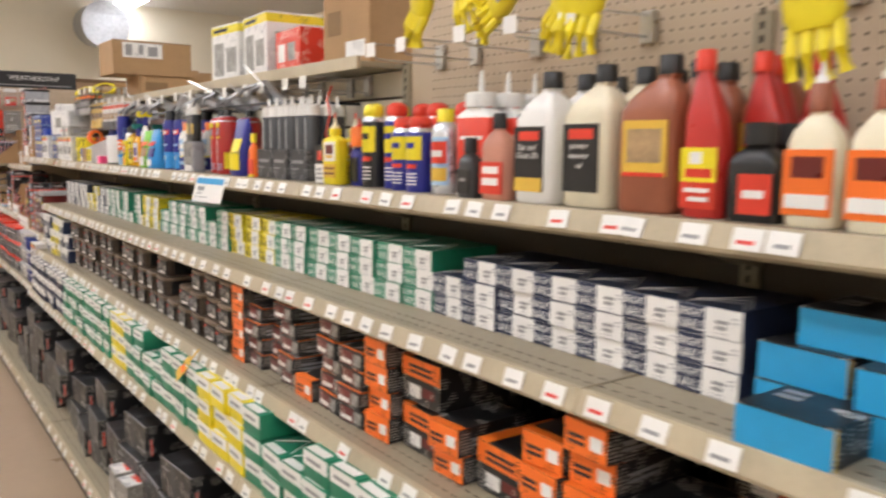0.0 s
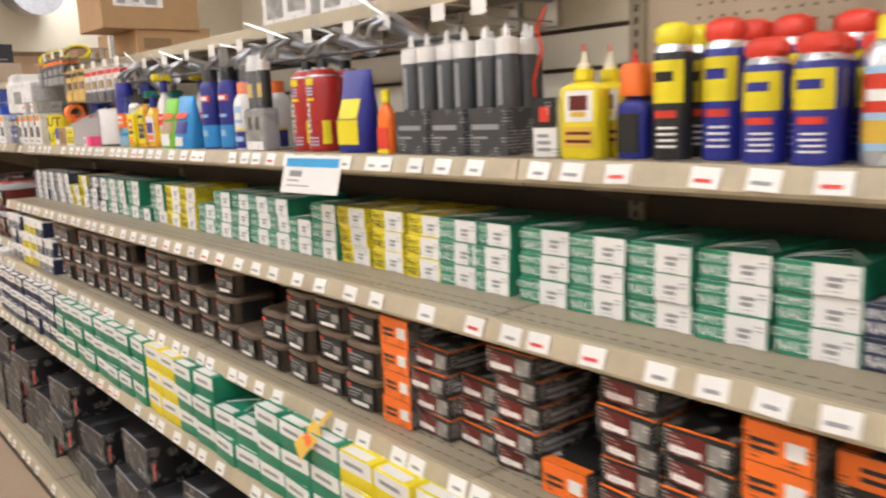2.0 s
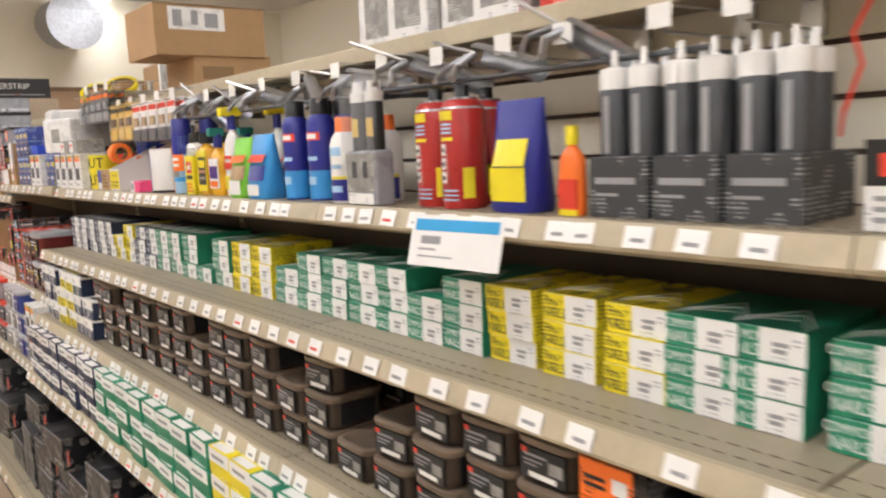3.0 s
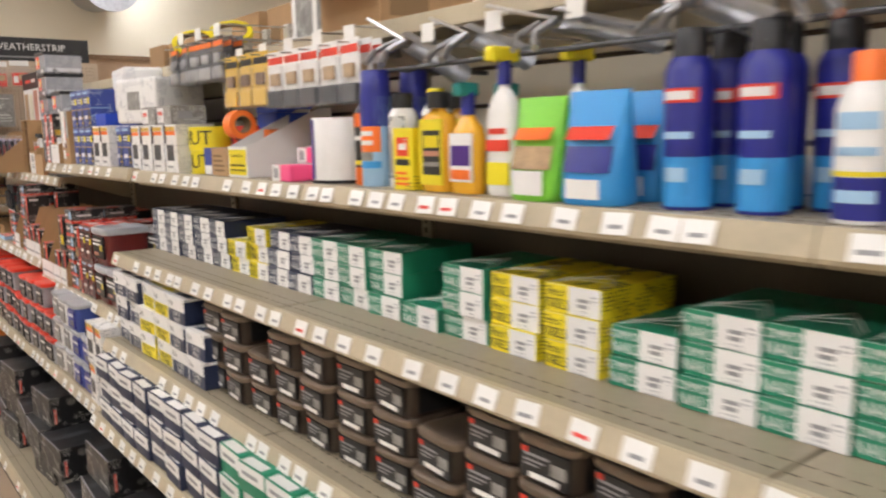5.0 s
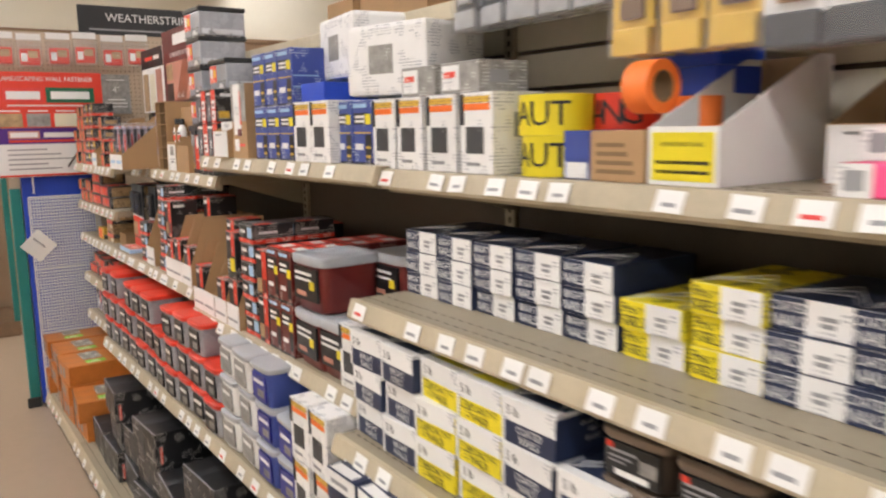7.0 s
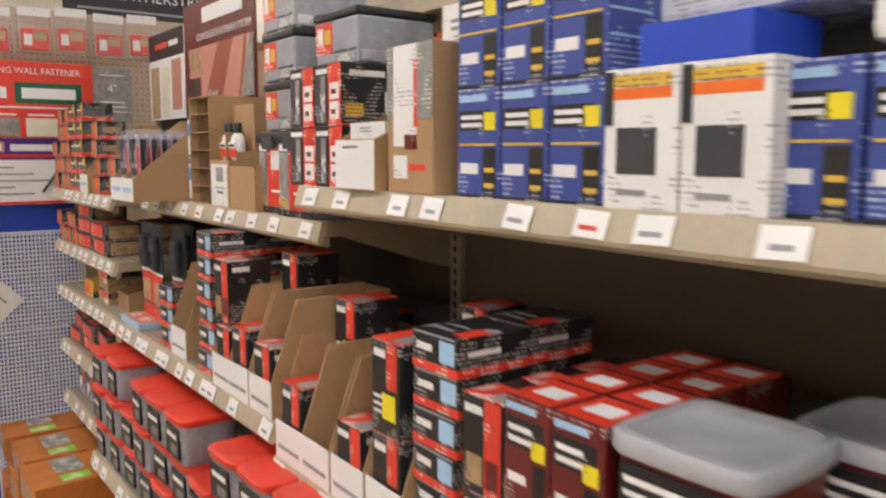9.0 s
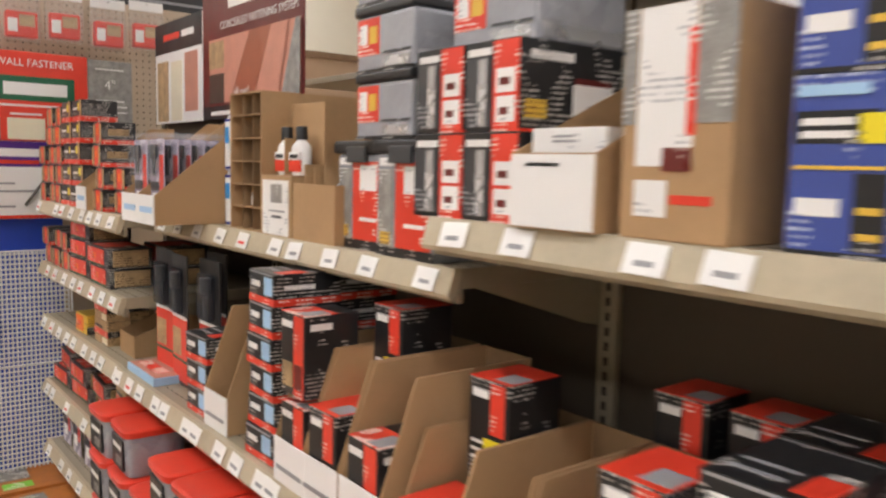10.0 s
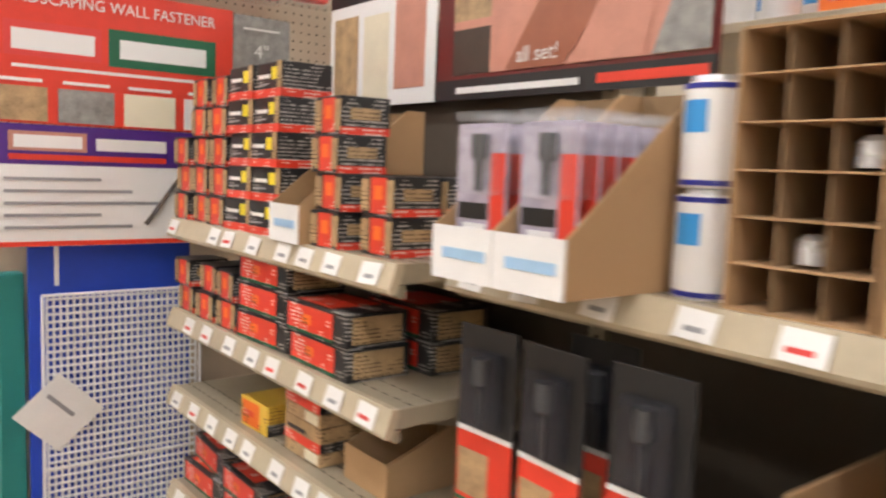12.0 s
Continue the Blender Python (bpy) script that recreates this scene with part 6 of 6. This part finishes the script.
k2 = stock_carton(0.27, 0.25, 0.25, white, "white stock carton with yellow band and grey pictures", [("f", 0.1, 0.15, 0.45, 0.7, photo_grey), ("f", 0.55, 0.2, 0.9, 0.6, photo_grey), ("f", 0, 0.84, 1, 0.97, yellow), ("s", 0, 0.84, 1, 0.97, yellow), ("s", 0.15, 0.15, 0.5, 0.7, photo_grey), ("s", 0.6, 0.2, 0.9, 0.4, char), ("f", 0.1, 0.88, 0.6, 0.93, ink_black)])
k3 = stock_carton(0.24, 0.16, 0.22, red, "red stock carton with white print", [("f", 0.1, 0.3, 0.4, 0.7, white), ("f", 0.5, 0.3, 0.8, 0.7, photo_grey)])
k4 = stock_carton(0.22, 0.2, 0.2, kraft, "kraft stock carton with pale label", [("f", 0.2, 0.2, 0.6, 0.5, white)])
for key, f, y, x in (("k1", k1, 2.62, 1.64), ("k3", k3, 3.02, 1.62), ("k2", k2, 3.32, 1.62), ("k2", k2, 3.64, 1.62), ("k2", k2, 5.26, 1.66), ("k4", k4, 5.53, 2.0), ("k1", k1, 6.1, 2.0), ("k1", k1, 6.45, 2.0), ("k4", k4, 6.78, 1.9), ("k4", k4, 7.03, 1.92), ("k4", k4, 7.27, 1.9)):
    put(key, f, x, y, 1.8805, 0, 4)
deck2 = thing("rear_deck", "beige stock shelf of the run behind", "shelf")
part("deck", box(B(), 2.06, 7.45, 1.86, 2.6, 9.0, 1.88, 0.003), shelf_edge, deck2)


def orange_packet():
    return carton("screw_carton", "bright orange carton with black print", "carton", 0.11, 0.13, 0.10, bright_orange, [("f", 0.1, 0.6, 0.8, 0.8, ink_black), ("f", 0.15, 0.2, 0.6, 0.45, red), ("s", 0.1, 0.6, 0.8, 0.8, ink_black)], [], "orange packets")


for y in (7.5, 8.95):
    part("leg", box(B(), 2.4, y, 0, 2.44, y + 0.04, 1.859, 0.003), shelf_paint, deck2)
for y, key, f in ((8.55, "ptin", paint_tin), (8.45, "ptin", paint_tin), (8.3, "op", orange_packet), (8.18, "op", orange_packet), (8.05, "op", orange_packet), (7.9, "rs", red_small), (7.78, "op", orange_packet)):
    for j in range(2):
        put(key, f, 2.12 + j * 0.14, y, 1.8805, 0, 8)


# ---- hooks and hanging goods ----
def hook():
    e = thing("wire_hook", "chromed double wire display hook with tag flap", "hook", "display hooks")
    part("lower_wire", tube(B(), [(0.25, 0, 0), (0.02, 0, 0), (0.0, 0, 0.012)], 0.0027, 6), steel, e)
    part("upper_wire", tube(B(), [(0.25, 0, 0.045), (0.0, 0, 0.04)], 0.0022, 6), steel, e)
    part("flap", box(B(), -0.003, -0.022, 0.005, -0.0012, 0.022, 0.042), tag_white, e)
    part("back_clip", box(B(), 0.235, -0.018, -0.012, 0.25, 0.018, 0.055, 0.002), steel, e)
    return e


HX = BACK - 0.0045 - 0.25
for y, z in ((2.62, 1.80), (2.75, 1.80), (2.95, 1.80), (3.1, 1.80), (3.3, 1.80), (3.5, 1.81), (3.7, 1.81), (3.9, 1.81), (4.1, 1.81), (4.3, 1.81), (4.5, 1.81), (1.45, 1.86), (1.62, 1.86), (1.8, 1.86), (1.0, 1.88), (1.15, 1.9), (2.2, 1.86), (2.05, 1.86)):
    put("hook", hook, HX, y, z, 0, 4)
bar = thing("hang_bar", "dark steel bar across the slatwall", "bar")
for y in (2.7, 3.6, 4.6):
    part("arm", tube(B(), [(BACK - 0.004, y, 1.765), (1.47, y, 1.765)], 0.005, 8), char, bar)
part("bar", tube(B(), [(1.47, 2.65, 1.765), (1.47, 4.7, 1.765)], 0.005, 8), char, bar)


def caulk_gun():
    e = thing("caulk_gun", "galvanised caulking gun hung by its frame", "caulking gun", "caulking guns")
    part("cradle", loft(B(), [(0, 0.022, 0.022), (0.2, 0.022, 0.022), (0.205, 0.02, 0.02)], 14, arc=(40, 320), caps=False), galv, e, smooth=True)
    part("rod", tube(B(), [(0, 0, 0.2), (0, 0, 0.36)], 0.004, 6), steel, e)
    part("handle", tube(B(), [(0, 0.0, 0.205), (-0.03, 0.03, 0.22), (-0.06, 0.05, 0.19)], 0.008, 8), galv, e)
    part("trigger", tube(B(), [(0, 0.01, 0.235), (-0.04, 0.04, 0.25), (-0.08, 0.06, 0.22)], 0.006, 8), galv, e)
    return e


for y, a in ((2.9, 60), (3.15, 75), (3.35, 70), (3.6, 80), (3.85, 70), (4.1, 75), (4.35, 72), (4.55, 66)):
    g = put("gun", caulk_gun, 0, 0, 0)
    g.matrix_basis = pose(1.50, y, 1.805, 0, 0, R.uniform(-25, 25)) @ pose(0, 0, 0, -a, 0, 0) @ pose(0, 0, -0.15)


def ring_tape():
    e = thing("tape_ring", "yellow ring of tape hung on a hook", "tape roll", "yellow rings")
    bm = loft(B(), [(-0.008, 0.072, 0.072), (0.008, 0.072, 0.072), (0.008, 0.056, 0.056), (-0.008, 0.056, 0.056), (-0.008, 0.072, 0.072)], 36, caps=False)
    part("ring", bm, yellow, e, smooth=True)
    part("core", loft(B(), [(-0.007, 0.0565, 0.0565), (0.007, 0.0565, 0.0565), (0.007, 0.054, 0.054), (-0.007, 0.054, 0.054), (-0.007, 0.0565, 0.0565)], 30, caps=False), kraft_dark, e, smooth=True)
    part("hook", tube(B(), [(-0.04, 0.06, 0.0), (-0.04, -0.16, 0.0)], 0.003, 6), steel, e)
    return e


for y, x, z in ((5.71, 1.60, 1.965), (5.85, 1.53, 1.945)):
    r = put("ring", ring_tape, 0, 0, 0)
    r.matrix_basis = pose(x, y, z, 0, 0, -34) @ pose(0, 0, 0, 36, 0, 0)


def card_pack(m, cm, label, h=0.13, w=0.09, head=red, low=char):
    """A sleeved tool on a printed card: handle above, ferrule and bristles or blade below."""
    def make():
        e = thing("hardware_pack", label, "blister pack", "carded packs")
        part("card", box(B(), 0, -w / 2, h * 0.3, 0.002, w / 2, h, 0.0008), cm, e)
        part("header", box(B(), -0.0012, -w * 0.45, h * 0.78, -0.0001, w * 0.45, h * 0.9), head, e)
        part("tool", box(B(), -0.010, -w * 0.3, h * 0.4, -0.0002, w * 0.24, h * 0.62, 0.004), m, e)
        part("blade", box(B(), -0.009, -w * 0.43, 0.004, 0.004, w * 0.43, h * 0.32, 0.003), low, e)
        part("sleeve", box(B(), -0.014, -w * 0.5, 0.0, 0.006, w * 0.5, h * 0.74, 0.004), clear, e)
        part("hook", tube(B(), [(-0.03, 0, h - 0.01), (0.14, 0, h - 0.006)], 0.0025, 6), steel, e)
        return e
    return make


cp1 = card_pack(photo_tan, plain_white, "carded paint brush pack in clear sleeve", 0.15)
cp2 = card_pack(galv, char, "dark carded tool pack in clear sleeve", 0.13, 0.09, orange, galv)
cp3 = card_pack(wood_dark, gold, "amber carded scraper pack", 0.15, 0.085, black, gold)
for i, y in enumerate((4.78, 4.87, 4.97, 5.06, 5.15)):
    for j in range(3):
        put("cp1", cp1, 1.47 + j * 0.03, y, 1.70, 0, 4)
for y in (5.24, 5.33, 5.43):
    for j in range(3):
        put("cp3", cp3, 1.47 + j * 0.03, y, 1.71, 0, 4)
for y in (5.52, 5.61, 5.70, 5.79, 5.88):
    for j in range(3):
        put("cp2", cp2, 1.47 + j * 0.03, y, 1.80, 0, 10)
for y in (4.8, 4.95, 5.1, 5.25, 5.4, 5.55, 5.7, 5.85):
    put("hook", None, HX, y, 1.93 if y > 5.5 else 1.84, 0, 5)


def glove_pack():
    e = thing("glove_pack", "bright yellow gloves in a crumpled clear bag", "gloves", "glove packs")
    part("palm", loft(B(), [(-0.02, 0.016, 0.035), (0.0, 0.022, 0.045), (0.05, 0.02, 0.045), (0.1, 0.013, 0.035), (0.13, 0.004, 0.03)], 18, 2.4), yellow, e, smooth=True)
    for k in range(4):
        part("finger", tube(B(), [(0, -0.033 + 0.022 * k, -0.015), (-0.012, -0.036 + 0.024 * k, -0.055), (-0.004, -0.04 + 0.026 * k, -0.09 - 0.008 * (k % 3))], 0.0105, 8), yellow, e, smooth=True)
    part("card", box(B(), -0.024, -0.03, 0.03, -0.0225, 0.03, 0.09), photo_grey, e)
    part("hook", tube(B(), [(-0.03, 0, 0.135), (0.22, 0, 0.14)], 0.0027, 6), steel, e)
    return e


for y, z, a in ((1.98, 1.97, 25), (1.80, 1.99, -20), (1.68, 1.94, 60), (1.47, 1.91, 30), (1.42, 1.90, 12), (1.04, 1.97, -25), (0.95, 1.82, -8)):
    g = put("glove", glove_pack, 0, 0, 0)
    g.matrix_basis = pose(1.50, y, z, a, 0, R.uniform(-15, 15))

# paper promotion card and orange tag that hang from shelf edges
promo = thing("promo_card", "white promotion card hung from the shelf edge", "card")
promo.matrix_basis = pose(1.345, 3.09, 1.50, 0, 16, 6)
part("card", box(B(), 0, -0.115, -0.085, 0.001, 0.115, 0.012), white, promo)
part("blue_header", box(B(), -0.0008, -0.105, -0.018, 0, 0.105, 0.004), cyan, promo)
part("price", box(B(), -0.0008, 0.035, -0.043, 0, 0.085, -0.028), ink_grey, promo)
part("print", box(B(), -0.0008, 0.045, -0.055, 0, 0.09, -0.051), ink_grey, promo)
part("print", box(B(), -0.0008, 0.0, -0.068, 0, 0.09, -0.065), ink_grey, promo)
otag = thing("orange_tag", "small orange paper tag hung from the shelf edge", "tag")
otag.matrix_basis = pose(1.187, 2.862, 0.925, 0, 32, 0) @ pose(0, 0, 0, 28, 0, 0)
part("card", box(B(), 0, -0.028, -0.10, 0.001, 0.028, -0.02), gold, otag)
part("strap", box(B(), 0.0, -0.007, -0.0198, 0.001, 0.007, 0.03), gold, otag)
part("print", box(B(), -0.0007, -0.02, -0.07, 0, 0.02, -0.05), orange, otag)
tie = thing("cable_tie", "red plastic strap that hangs from a hook", "strap")
part("strap", tube(B(), [(1.49, 2.44, 1.80), (1.485, 2.46, 1.76), (1.49, 2.45, 1.72), (1.485, 2.47, 1.66), (1.50, 2.48, 1.63)], 0.003, 6), red, tie)

# galvanised duct elbow high on the far wall
duct = thing("duct", "round galvanised duct collar high at the far end", "duct")
part("collar", tube(B(), [(3.05, 12.36, 3.25), (3.05, 11.7, 3.2)], 0.28, 28), galv, duct, smooth=True)
part("rim", tube(B(), [(3.05, 11.72, 3.2), (3.05, 11.69, 3.2)], 0.31, 28), galv, duct, smooth=True)
